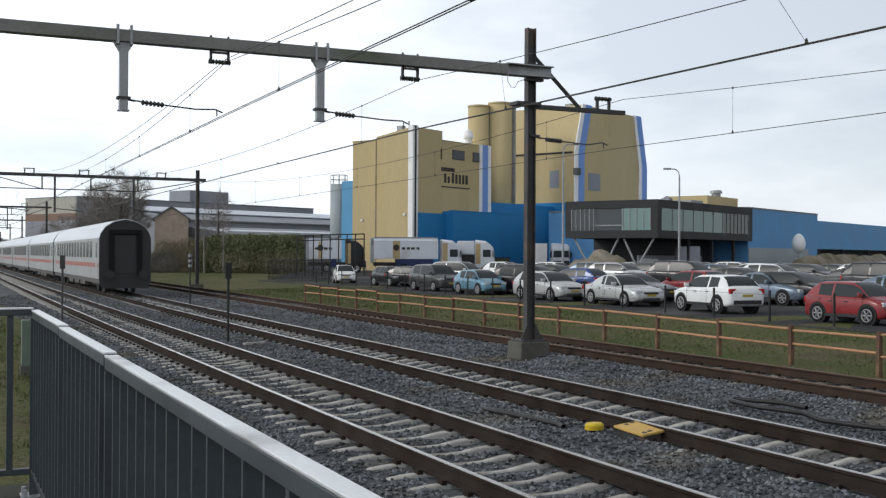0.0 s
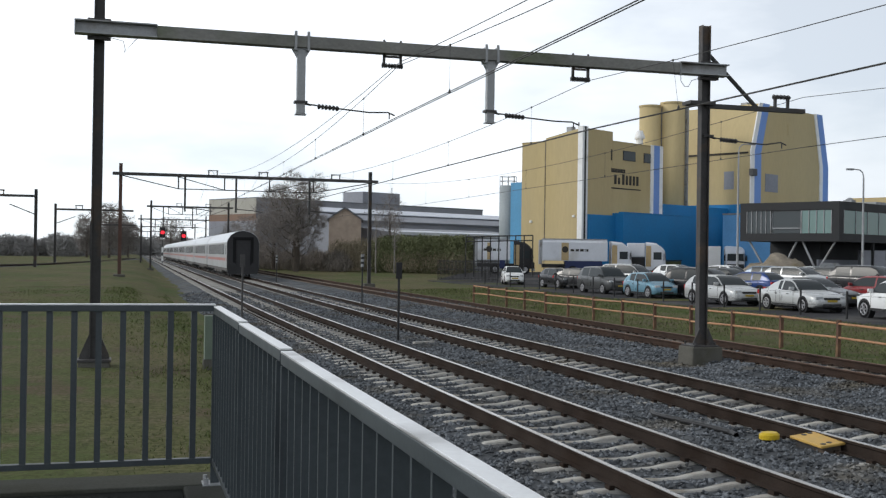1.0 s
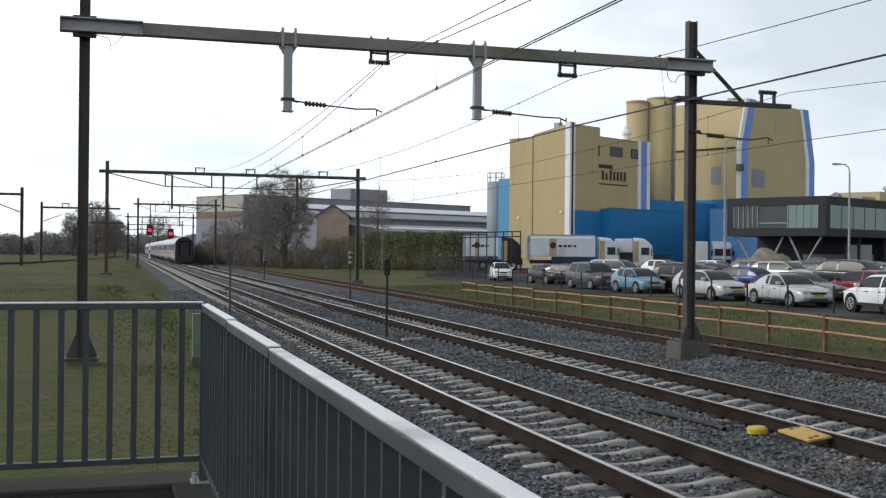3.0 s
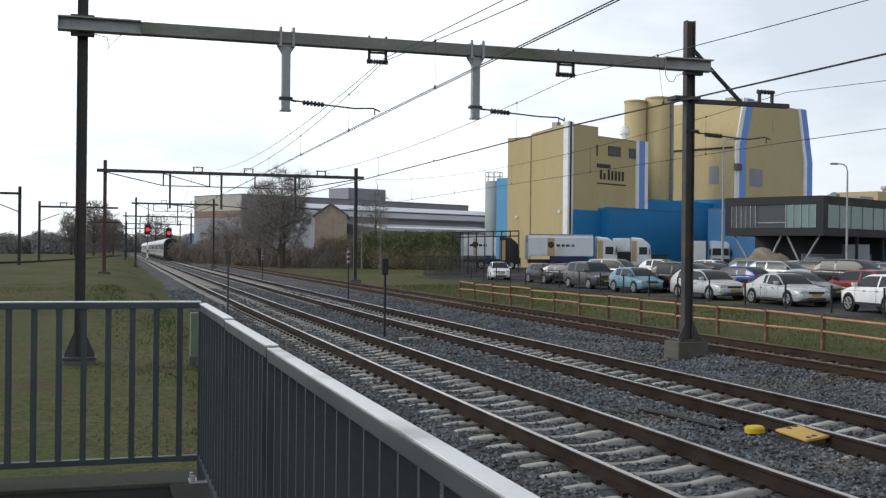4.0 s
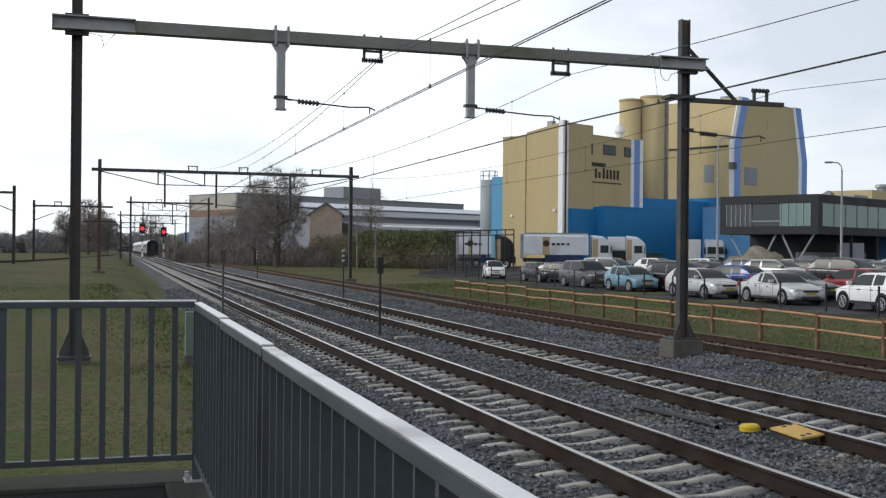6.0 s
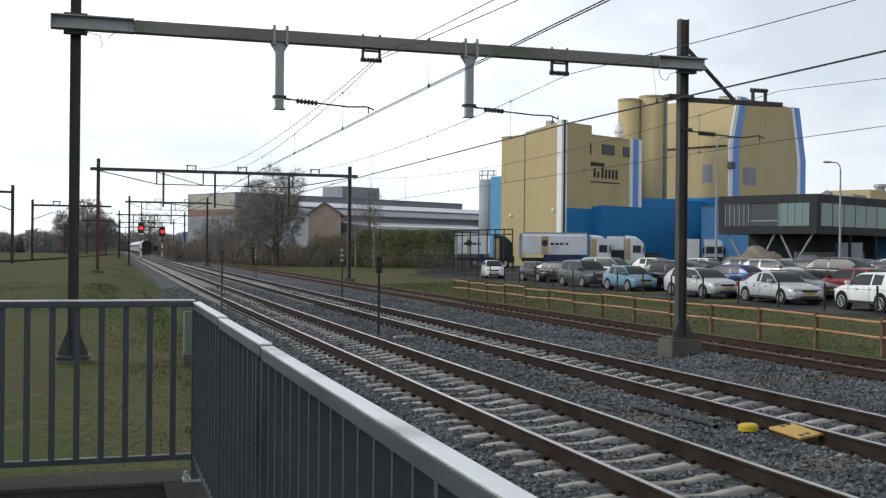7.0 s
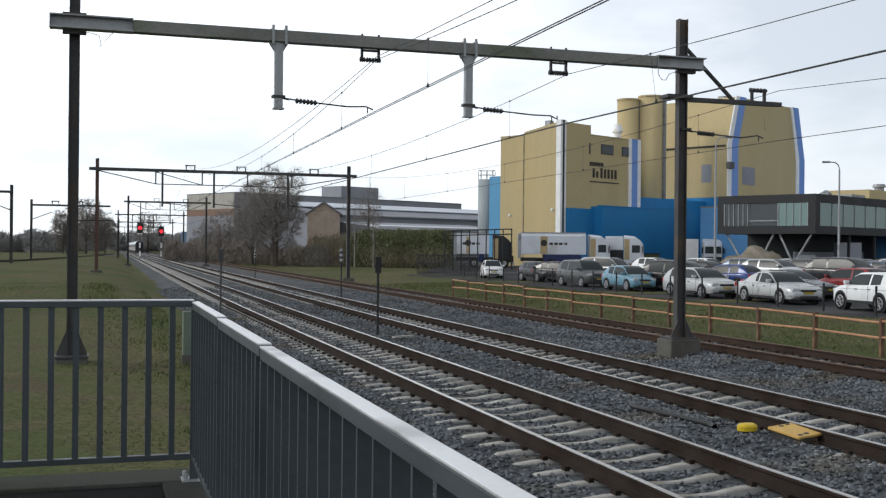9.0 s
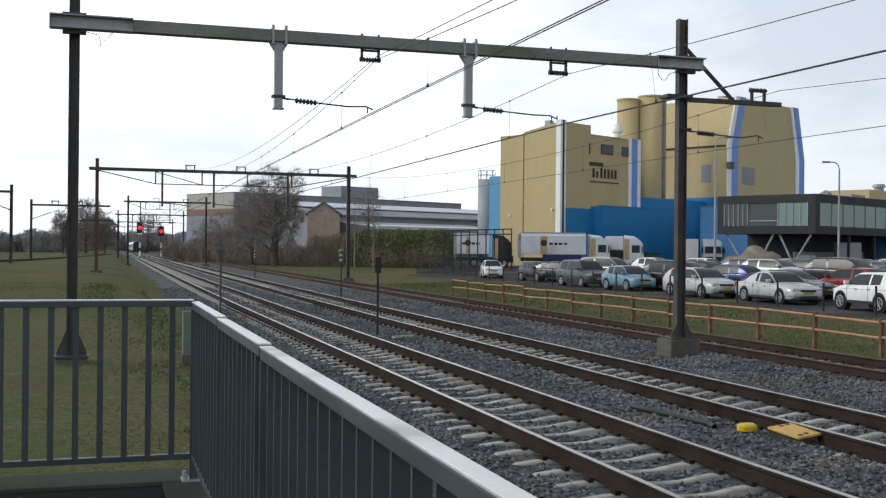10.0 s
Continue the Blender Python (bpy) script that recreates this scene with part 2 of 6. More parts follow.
def glass(name, col, rough=0.06, spec=0.8):
    m = bpy.data.materials.new(name)
    m.use_nodes = True
    b = m.node_tree.nodes["Principled BSDF"]
    b.inputs["Base Color"].default_value = (*col, 1)
    b.inputs["Roughness"].default_value, b.inputs["Specular IOR Level"].default_value = rough, spec
    n = m.node_tree.nodes.new("ShaderNodeTexNoise")
    n.inputs["Scale"].default_value = 0.8
    bp = m.node_tree.nodes.new("ShaderNodeBump")
    bp.inputs["Distance"].default_value, bp.inputs["Strength"].default_value = 0.02, 0.3
    m.node_tree.links.new(n.outputs[0], bp.inputs["Height"])
    m.node_tree.links.new(bp.outputs[0], b.inputs["Normal"])
    return m


M["carglass"] = glass("dark_car_glass", (0.034, 0.040, 0.043), 0.22, 0.12)
M["window"] = glass("office_glass", (0.030, 0.040, 0.044), 0.08, 0.4)
M["curtain"] = glass("pale_green_blind_glass", (0.13, 0.215, 0.20), 0.10, 0.5)
M["trainglass"] = glass("train_window_glass", (0.11, 0.115, 0.12), 0.2, 0.5)


# ---- mesh helpers ----
def link(name, bm, material, parent=None, label="", smooth=False):
    me = bpy.data.meshes.new(name)
    bm.normal_update()
    bm.to_mesh(me)
    bm.free()
    if smooth:
        me.polygons.foreach_set("use_smooth", [True] * len(me.polygons))
    me.materials.append(material)
    ob = new(name, me)
    if parent is not None:
        ob.parent = parent
    if label:
        ob["label"] = label
    return ob


def part(name, bm, material, parent, label="", smooth=False):
    return link(name, bm, material, parent, label, smooth)


def share(name, ob, parent, m):
    """Another object on the mesh of ob, at the pose m in its parent's space."""
    o = new(name, ob.data)
    o.parent = parent
    o.matrix_basis = m
    return o


def thing(name, label, category, m=None, group="", kind=""):
    ob = tagged(new(name), label, category, group, kind)
    if m is not None:
        ob.matrix_basis = m
    return ob


def box(bm, x0, x1, y0, y1, z0, z1, bevel=0.0):
    m = Matrix.Translation(((x0 + x1) / 2, (y0 + y1) / 2, (z0 + z1) / 2)) @ Matrix.Diagonal((abs(x1 - x0), abs(y1 - y0), abs(z1 - z0), 1))
    made = bmesh.ops.create_cube(bm, size=1, matrix=m)
    if bevel:
        edges = list({e for v in made["verts"] for e in v.link_edges})
        bmesh.ops.bevel(bm, geom=edges, offset=bevel, segments=2, affect="EDGES", profile=0.6)
    return bm


def bx(*a, **k):
    return box(bmesh.new(), *a, **k)


def rod(bm, p, q, r, r2=None, n=8, caps=True):
    p, q = Vector(p), Vector(q)
    d = q - p
    m = Matrix.Translation((p + q) / 2) @ d.to_track_quat("Z", "Y").to_matrix().to_4x4()
    bmesh.ops.create_cone(bm, cap_ends=caps, segments=n, radius1=r, radius2=r if r2 is None else r2, depth=d.length, matrix=m)
    return bm


def prism(bm, pts, y0, y1, axis="y"):
    """A closed outline in x,z carried from y0 to y1 (or in y,z along x)."""
    def put(u, w, s):
        return (u, s, w) if axis == "y" else (s, u, w) if axis == "x" else (u, w, s)
    a = [bm.verts.new(put(u, w, y0)) for u, w in pts]
    b = [bm.verts.new(put(u, w, y1)) for u, w in pts]
    n = len(pts)
    for i in range(n):
        bm.faces.new((a[i], a[(i + 1) % n], b[(i + 1) % n], b[i]))
    bm.faces.new(a)
    bm.faces.new(b)
    bmesh.ops.recalc_face_normals(bm, faces=bm.faces)
    return bm


def bulk(name, verts, faces, material, parent=None, smooth=False):
    me = bpy.data.meshes.new(name)
    me.from_pydata([tuple(v) for v in verts], [], [tuple(f) for f in faces])
    me.materials.append(material)
    if smooth:
        me.polygons.foreach_set("use_smooth", [True] * len(me.polygons))
    ob = new(name, me)
    if parent is not None:
        ob.parent = parent
    return ob


def wire(name, pts, r, material, parent=None):
    """A thin cable through points."""
    cu = bpy.data.curves.new(name, "CURVE")
    cu.dimensions, cu.bevel_depth, cu.bevel_resolution = "3D", r, 1
    sp = cu.splines.new("POLY")
    sp.points.add(len(pts) - 1)
    for p, c in zip(sp.points, pts):
        p.co = (*c, 1)
    cu.materials.append(material)
    ob = new(name, cu)
    if parent is not None:
        ob.parent = parent
    return ob


def bend(y):
    """How far the line swings to the right, far off."""
    return 0.0117 * 15.0 * math.log(1 + math.exp(min((y - 30.0) / 15.0, 60)))


def bend_yaw(y):
    return -math.degrees(math.atan2(bend(y + 1) - bend(y - 1), 2))


# tracks: centre lines
TRACKS = (5.642, 9.229, 14.55)
GROUND = -0.32


# ---- ground ----
def ground_material():
    m = bpy.data.materials.new("winter_grass_ground")
    m.use_nodes = True
    t = m.node_tree
    b = t.nodes["Principled BSDF"]
    b.inputs["Roughness"].default_value, b.inputs["Specular IOR Level"].default_value = 0.95, 0.04
    tc = t.nodes.new("ShaderNodeTexCoord")

    def noise_at(scale, detail, stretch=(1, 1, 1)):
        mp = t.nodes.new("ShaderNodeMapping")
        mp.inputs["Scale"].default_value = stretch
        n = t.nodes.new("ShaderNodeTexNoise")
        n.inputs["Scale"].default_value, n.inputs["Detail"].default_value = scale, detail
        t.links.new(tc.outputs["Object"], mp.inputs[0])
        t.links.new(mp.outputs[0], n.inputs["Vector"])
        return n

    def mixed(fac, lo, hi, a, c):
        r = t.nodes.new("ShaderNodeMapRange")
        r.inputs[1].default_value, r.inputs[2].default_value = lo, hi
        t.links.new(fac, r.inputs[0])
        x = t.nodes.new("ShaderNodeMix")
        x.data_type = "RGBA"
        t.links.new(r.outputs[0], x.inputs[0])
        for s, v in ((6, a), (7, c)):
            if isinstance(v, tuple):
                x.inputs[s].default_value = (*v, 1)
            else:
                t.links.new(v, x.inputs[s])
        return x.outputs[2]

    big, mid, small, bare = noise_at(0.16, 6, (1, 0.35, 1)), noise_at(0.9, 8), noise_at(13, 9), noise_at(0.45, 7, (1, 0.8, 1))
    grass = mixed(big.outputs[0], 0.40, 0.60, (0.066, 0.096, 0.032), (0.136, 0.120, 0.065))
    grass = mixed(mid.outputs[0], 0.48, 0.68, grass, (0.138, 0.113, 0.076))
    grass = mixed(bare.outputs[0], 0.56, 0.64, grass, (0.110, 0.083, 0.060))
    grass = mixed(small.outputs[0], 0.42, 0.62, grass, (0.066, 0.071, 0.032))
    t.links.new(grass, b.inputs["Base Color"])
    bp = t.nodes.new("ShaderNodeBump")
    bp.inputs["Distance"].default_value, bp.inputs["Strength"].default_value = 0.05, 0.8
    t.links.new(small.outputs[0], bp.inputs["Height"])
    t.links.new(bp.outputs[0], b.inputs["Normal"])
    return m


M["ground"] = ground_material()


def field_rise(x, y):
    """The field left of the line climbs a little with distance."""
    u = min(max((y - 24.0) / 55.0, 0), 1)
    v = min(max((2.0 - x) / 1.6, 0), 1)
    return 0.52 * u * u * (3 - 2 * u) * v


def build_ground():
    xs = [-2500, -400, -80, -30, -14, -8, -4, -1, 1.0, 2.2, 3.0, 16.6, 17.4, 19, 21, 23, 25, 27, 40, 80, 400, 2500]
    zs = [-.3, -.3, -.3, -.3, -.25, -.18, -.12, -.1, -.14, -.24, -.36, -.36, -.34, -.32, -.28, -.22, -.16, -.13, -.13, -.13, -.13, -.13]
    ys = [-400, -60, -20] + [y * 2.0 for y in range(-5, 70)] + [160, 220, 300, 420, 600, 1000, 2600]
    verts, faces = [], []
    for y in ys:
        for x, z in zip(xs, zs):
            near = abs(x) < 60 and -20 <= y <= 140
            verts.append((x + (bend(y) if 0 < x < 26 else 0), y, z + field_rise(x, y) + (0.05 * noise.noise((x * 0.3, y * 0.3, 0)) if near else 0)))
    n = len(xs)
    for j in range(len(ys) - 1):
        for i in range(n - 1):
            faces.append((j * n + i, j * n + i + 1, (j + 1) * n + i + 1, (j + 1) * n + i))
    ob = bulk("ground", verts, faces, M["ground"], smooth=True)
    tagged(ob, "short winter grass with bare brown patches", "ground", kind="structure")


def ballast_material(name, stone=False):
    m = mat(name, (0.115, 0.124, 0.135) if stone else (0.085, 0.091, 0.098), 0.95, 0, 0.22 if stone else 0.42, 0.9, 22 if stone else 15, 0.03, (0.105, 0.095, 0.078), 0.61, per=0.6 if stone else 0.0)
    return m


M["ballast"] = ballast_material("grey_ballast")
M["stone"] = ballast_material("grey_ballast_stones", True)


def bed_height(x):
    d, c = min((abs(x - c), c) for c in TRACKS)
    # the middle track is filled higher between its rails
    full = x > TRACKS[0]
    top = (-0.232 if c == TRACKS[1] else -0.244) if d < 0.6 else (-0.205 if full else -0.232) if d < 0.9 else (-0.182 if full else -0.212) if d < 1.6 else (-0.190 if full else -0.215) - min(max(d - 1.6, 0) * 0.2, 0.08)
    if x < 4.0:
        top -= max(0, 3.9 - x) * 0.10
    if x > 15.9:
        top -= (x - 15.9) * 0.16
    return top


def build_ballast():
    xs = [2.45 + 0.25 * i for i in range(59)]
    ys = [-14 + 0.5 * i for i in range(150)] + [62 + 6 * i for i in range(25)] + [230 + 25 * i for i in range(26)]
    verts, faces = [], []
    for y in ys:
        for x in xs:
            z = bed_height(x) + 0.022 * noise.noise((x * 1.7, y * 1.7, 3.0))
            if x in (xs[0], xs[-1]):
                z = -0.42
            edge = 0.35 * noise.noise((x, y * 0.7, 9)) if x < 3.2 or x > 16 else 0
            verts.append((x + edge + bend(y), y, z))
    n = len(xs)
    for j in range(len(ys) - 1):
        for i in range(n - 1):
            faces.append((j * n + i, j * n + i + 1, (j + 1) * n + i + 1, (j + 1) * n + i))
    ob = bulk("ballast_bed", verts, faces, M["ballast"])
    tagged(ob, "bed of dark grey crushed ballast under the tracks", "ballast", kind="structure")
    # loose stones on top
    rng = np.random.default_rng(4)
    V, F = [], []
    octa = np.array([(1, 0, 0), (-1, 0, 0), (0, 1, 0), (0, -1, 0), (0, 0, 1), (0, 0, -1)], float)
    tri = [(0, 2, 4), (2, 1, 4), (1, 3, 4), (3, 0, 4), (2, 0, 5), (1, 2, 5), (3, 1, 5), (0, 3, 5)]
    count = 0
    while count < 90000:
        y = 3.5 + 62 * rng.random() ** 1.6
        x = rng.uniform(2.6, 16.6)
        if math.atan2(x, y) < radians(-6):
            continue
        d = [abs(x - c) for c in TRACKS]
        if any(abs(k - 0.75) < 0.12 for k in d):
            continue
        s = rng.uniform(0.020, 0.040) * (1 + 0.012 * y)
        p = octa * rng.uniform(0.6, 1.25, (6, 1)) * s * np.array([1, 1, 0.8])
        a = rng.uniform(0, 6.28)
        c_, s_ = math.cos(a), math.sin(a)
        tilt = rng.uniform(-0.6, 0.6)
        p = p @ np.array([[c_, -s_, 0], [s_, c_, 0], [0, 0, 1]]).T @ np.array([[1, 0, 0], [0, math.cos(tilt), -math.sin(tilt)], [0, math.sin(tilt), math.cos(tilt)]]).T
        on_tie = min(d) < (1.28 if x < TRACKS[0] else 0.92) and abs((y / 0.6) % 1 - 0.5) > 0.355
        if on_tie and rng.random() < 0.993:
            continue
        z = bed_height(x) + 0.022 * noise.noise((x * 1.7, y * 1.7, 3.0)) + s * 0.25
        k = len(V)
        V.extend((p + (x, y, z)).tolist())
        F.extend((a_ + k, b_ + k, c2 + k) for a_, b_, c2 in tri)
        count += 1
    ob = bulk("ballast_stones", V, F, M["stone"])
    tagged(ob, "loose angular grey ballast stones between the rails", "ballast", kind="stuff")


RAIL_FOOT = [(-0.07, -0.172), (0.07, -0.172), (0.07, -0.160), (0.012, -0.142), (0.010, -0.050), (0.034, -0.036), (0.034, -0.006),
             (-0.034, -0.006), (-0.034, -0.036), (-0.010, -0.050), (-0.012, -0.142), (-0.07, -0.160)]


def sweep(pts, ys, x0):
    V, F = [], []
    n = len(pts)
    for y in ys:
        for px, pz in pts:
            V.append((x0 + px + bend(y), y, pz))
    for j in range(len(ys) - 1):
        for i in range(n):
            F.append((j * n + i, j * n + (i + 1) % n, (j + 1) * n + (i + 1) % n, (j + 1) * n + i))
    return V, F


def sleeper_mesh(material):
    # concrete tie: thick under the rails, dipping in the middle, sloped shoulders
    stations = [(-1.26, -0.215, 0.055), (-1.22, -0.195, 0.056), (-0.98, -0.176, 0.066), (-0.52, -0.176, 0.066), (-0.34, -0.196, 0.058), (-0.2, -0.222, 0.054),
                (0.0, -0.230, 0.052), (0.2, -0.222, 0.054), (0.34, -0.196, 0.058), (0.52, -0.176, 0.066), (0.98, -0.176, 0.066), (1.22, -0.195, 0.056), (1.26, -0.215, 0.055)]
    bm = bmesh.new()
    rings = []
    for x, z, w in stations:
        rings.append([bm.verts.new(c) for c in ((x, -w - 0.03, z - 0.13), (x, -w, z - 0.015), (x, -w + 0.015, z), (x, w - 0.015, z), (x, w, z - 0.015), (x, w + 0.03, z - 0.13))])
    for a, b in zip(rings, rings[1:]):
        for i in range(5):
            bm.faces.new((a[i], a[i + 1], b[i + 1], b[i]))
    bm.faces.new(rings[0])
    bm.faces.new(rings[-1])
    bmesh.ops.recalc_face_normals(bm, faces=bm.faces)
    me = bpy.data.meshes.new("sleeper")
    bm.to_mesh(me)
    bm.free()
    me.materials.append(material)
    return me


def build_track(c, label, head, tie):
    tr = thing("railway_track", label, "railway track", group="railway tracks")
    ys = [-14, 0] + [4 * i for i in range(1, 36)] + [150 + 15 * i for i in range(40)]
    for side in (-0.7535, 0.7535):
        V, F = sweep(RAIL_FOOT, ys, c + side)
        rail = bulk("rail", V, F, M["rust" if head == "railhead" else "rustred"], tr)
        V, F = sweep([(-0.034, -0.006), (0.034, -0.006), (0.034, -0.001), (0.026, 0.003), (-0.026, 0.003), (-0.034, -0.001)], ys, c + side)
        top = bulk("rail_head", V, F, M[head], rail)
        top["label"] = "polished running surface" if head == "railhead" else "dull rusty running surface"
    me = sleeper_mesh(M[tie])
    rng = random.Random(int(c * 10))
    clips = bmesh.new()
    for i in range(300):
        y = 1.8 + i * 0.6
        o = new("sleeper", me)
        o.parent = tr
        o.matrix_basis = pose(c + bend(y), y + rng.uniform(-0.015, 0.015), rng.uniform(-0.006, 0.004), 0, 0, rng.uniform(-0.5, 0.5))
        if y < 45:
            for side in (-0.7535, 0.7535):
                for e in (-0.095, 0.095):
                    box(clips, c + side + e - 0.03, c + side + e + 0.03, y - 0.055, y + 0.055, -0.18, -0.135)
    tagged(part("rail_fastening", clips, M["rust"], tr), kind="stuff")
    V, F = [], []
    for i in range(500):
        y = 1.8 + (300 + i) * 0.6
        k = len(V)
        x = c + bend(y)
        V += [(x - 1.26, y - 0.08, -0.176), (x + 1.26, y - 0.08, -0.176), (x + 1.26, y + 0.08, -0.176), (x - 1.26, y + 0.08, -0.176),
              (x - 1.26, y - 0.11, -0.3), (x + 1.26, y - 0.11, -0.3), (x + 1.26, y + 0.11, -0.3), (x - 1.26, y + 0.11, -0.3)]
        F += [(k, k + 1, k + 2, k + 3), (k + 4, k + 5, k + 1, k), (k + 3, k + 2, k + 6, k + 7)]
    tagged(bulk("sleeper_run", V, F, M[tie], tr), kind="stuff")


def build_tracks():
    build_track(TRACKS[0], "near railway track, worn steel rails on pale concrete sleepers", "railhead", "sleeper")
    build_track(TRACKS[1], "middle railway track, steel rails on concrete sleepers in ballast", "railhead", "sleeper")
    build_track(TRACKS[2], "rusty siding track beside the grass verge", "rustyhead", "woodsl")


# ---- overhead line ----
G1 = 22.37


def insulator(bm, p, q, n=6, r=0.055):
    p, q = Vector(p), Vector(q)
    rod(bm, p, q, r * 0.45)
    for i in range(n):
        c = p.lerp(q, (i + 0.5) / n)
        d = (q - p).normalized() * ((q - p).length / n * 0.28)
        rod(bm, c - d, c + d, r, r * 0.75, 10)


def h_mast(bm, x, y, z0, z1, w, d, t=0.02):
    """A rolled H section; its web lies along x."""
    a, b, k = w / 2, d / 2, t / 2
    pts = [(-a, -b), (-a + t, -b), (-a + t, -k), (a - t, -k), (a - t, -b), (a, -b), (a, b), (a - t, b), (a - t, k), (-a + t, k), (-a + t, b), (-a, b)]
    prism(bm, [(x + u, y + v) for u, v in pts], z0, z1, "z")


def steady_arm(parent, x0, z0, x1, z1, y):
    """Insulated arm that holds a contact wire off to one side."""
    bm = bmesh.new()
    rod(bm, (x0 - 0.13, y, z0 + 0.05), (x0 + 0.22, y, z0 - 0.01), 0.022)
    box(bm, x0 - 0.13, x0 + 0.13, y - 0.1, y + 0.1, z0 + 0.01, z0 + 0.06)
    part("arm_clamp", bm, M["mast"], parent)
    bm = bmesh.new()
    insulator(bm, (x0 + 0.35, y, z0 - 0.03), (x0 + 0.80, y, z0 - 0.055), 6, 0.06)
    part("insulator", bm, M["mast"], parent, "ribbed brown insulator")
    xm = x0 + 0.72 * (x1 - x0)
    pts = [(x0 + 0.2, y, z0), (x0 + 0.8, y, z0 - 0.055), (xm, y, z0 - 0.10), (x1 - 0.15, y, z1 + 0.12), (x1, y, z1 + 0.06)]
    bm = bmesh.new()
    for a, b in zip(pts, pts[1:]):
        rod(bm, a, b, 0.016)
    rod(bm, (x1 - 0.12, y, z1 + 0.11), (x1 - 0.12, y, z1 - 0.02), 0.014)
    part("steady_arm", bm, M["mast"], parent)


def hanger(parent, x, y, z_top, drop=0.33, w=0.36):
    """Small trapeze under the beam with three insulators for the carrying wire."""
    bm = bmesh.new()
    for s in (-1, 1):
        box(bm, x + s * w / 2 - 0.025, x + s * w / 2 + 0.025, y - 0.03, y + 0.03, z_top - drop, z_top + 0.26)
        rod(bm, (x + s * w / 2, y, z_top + 0.26), (x + s * w / 2, y, z_top + 0.30), 0.03, 0.02)
    box(bm, x - w / 2, x + w / 2, y - 0.03, y + 0.03, z_top - 0.07, z_top - 0.03)
    part("hanger_frame", bm, M["mast"], parent)
    z = z_top - drop
    for xa, xb in ((x - w / 2 - 0.05, x - 0.10), (x - 0.09, x + 0.09), (x + 0.10, x + w / 2 + 0.05)):
        bm = bmesh.new()
        insulator(bm, (xa, y, z), (xb, y, z), 3, 0.06)
        part("insulator", bm, M["mast"], parent, "ribbed dark insulator")


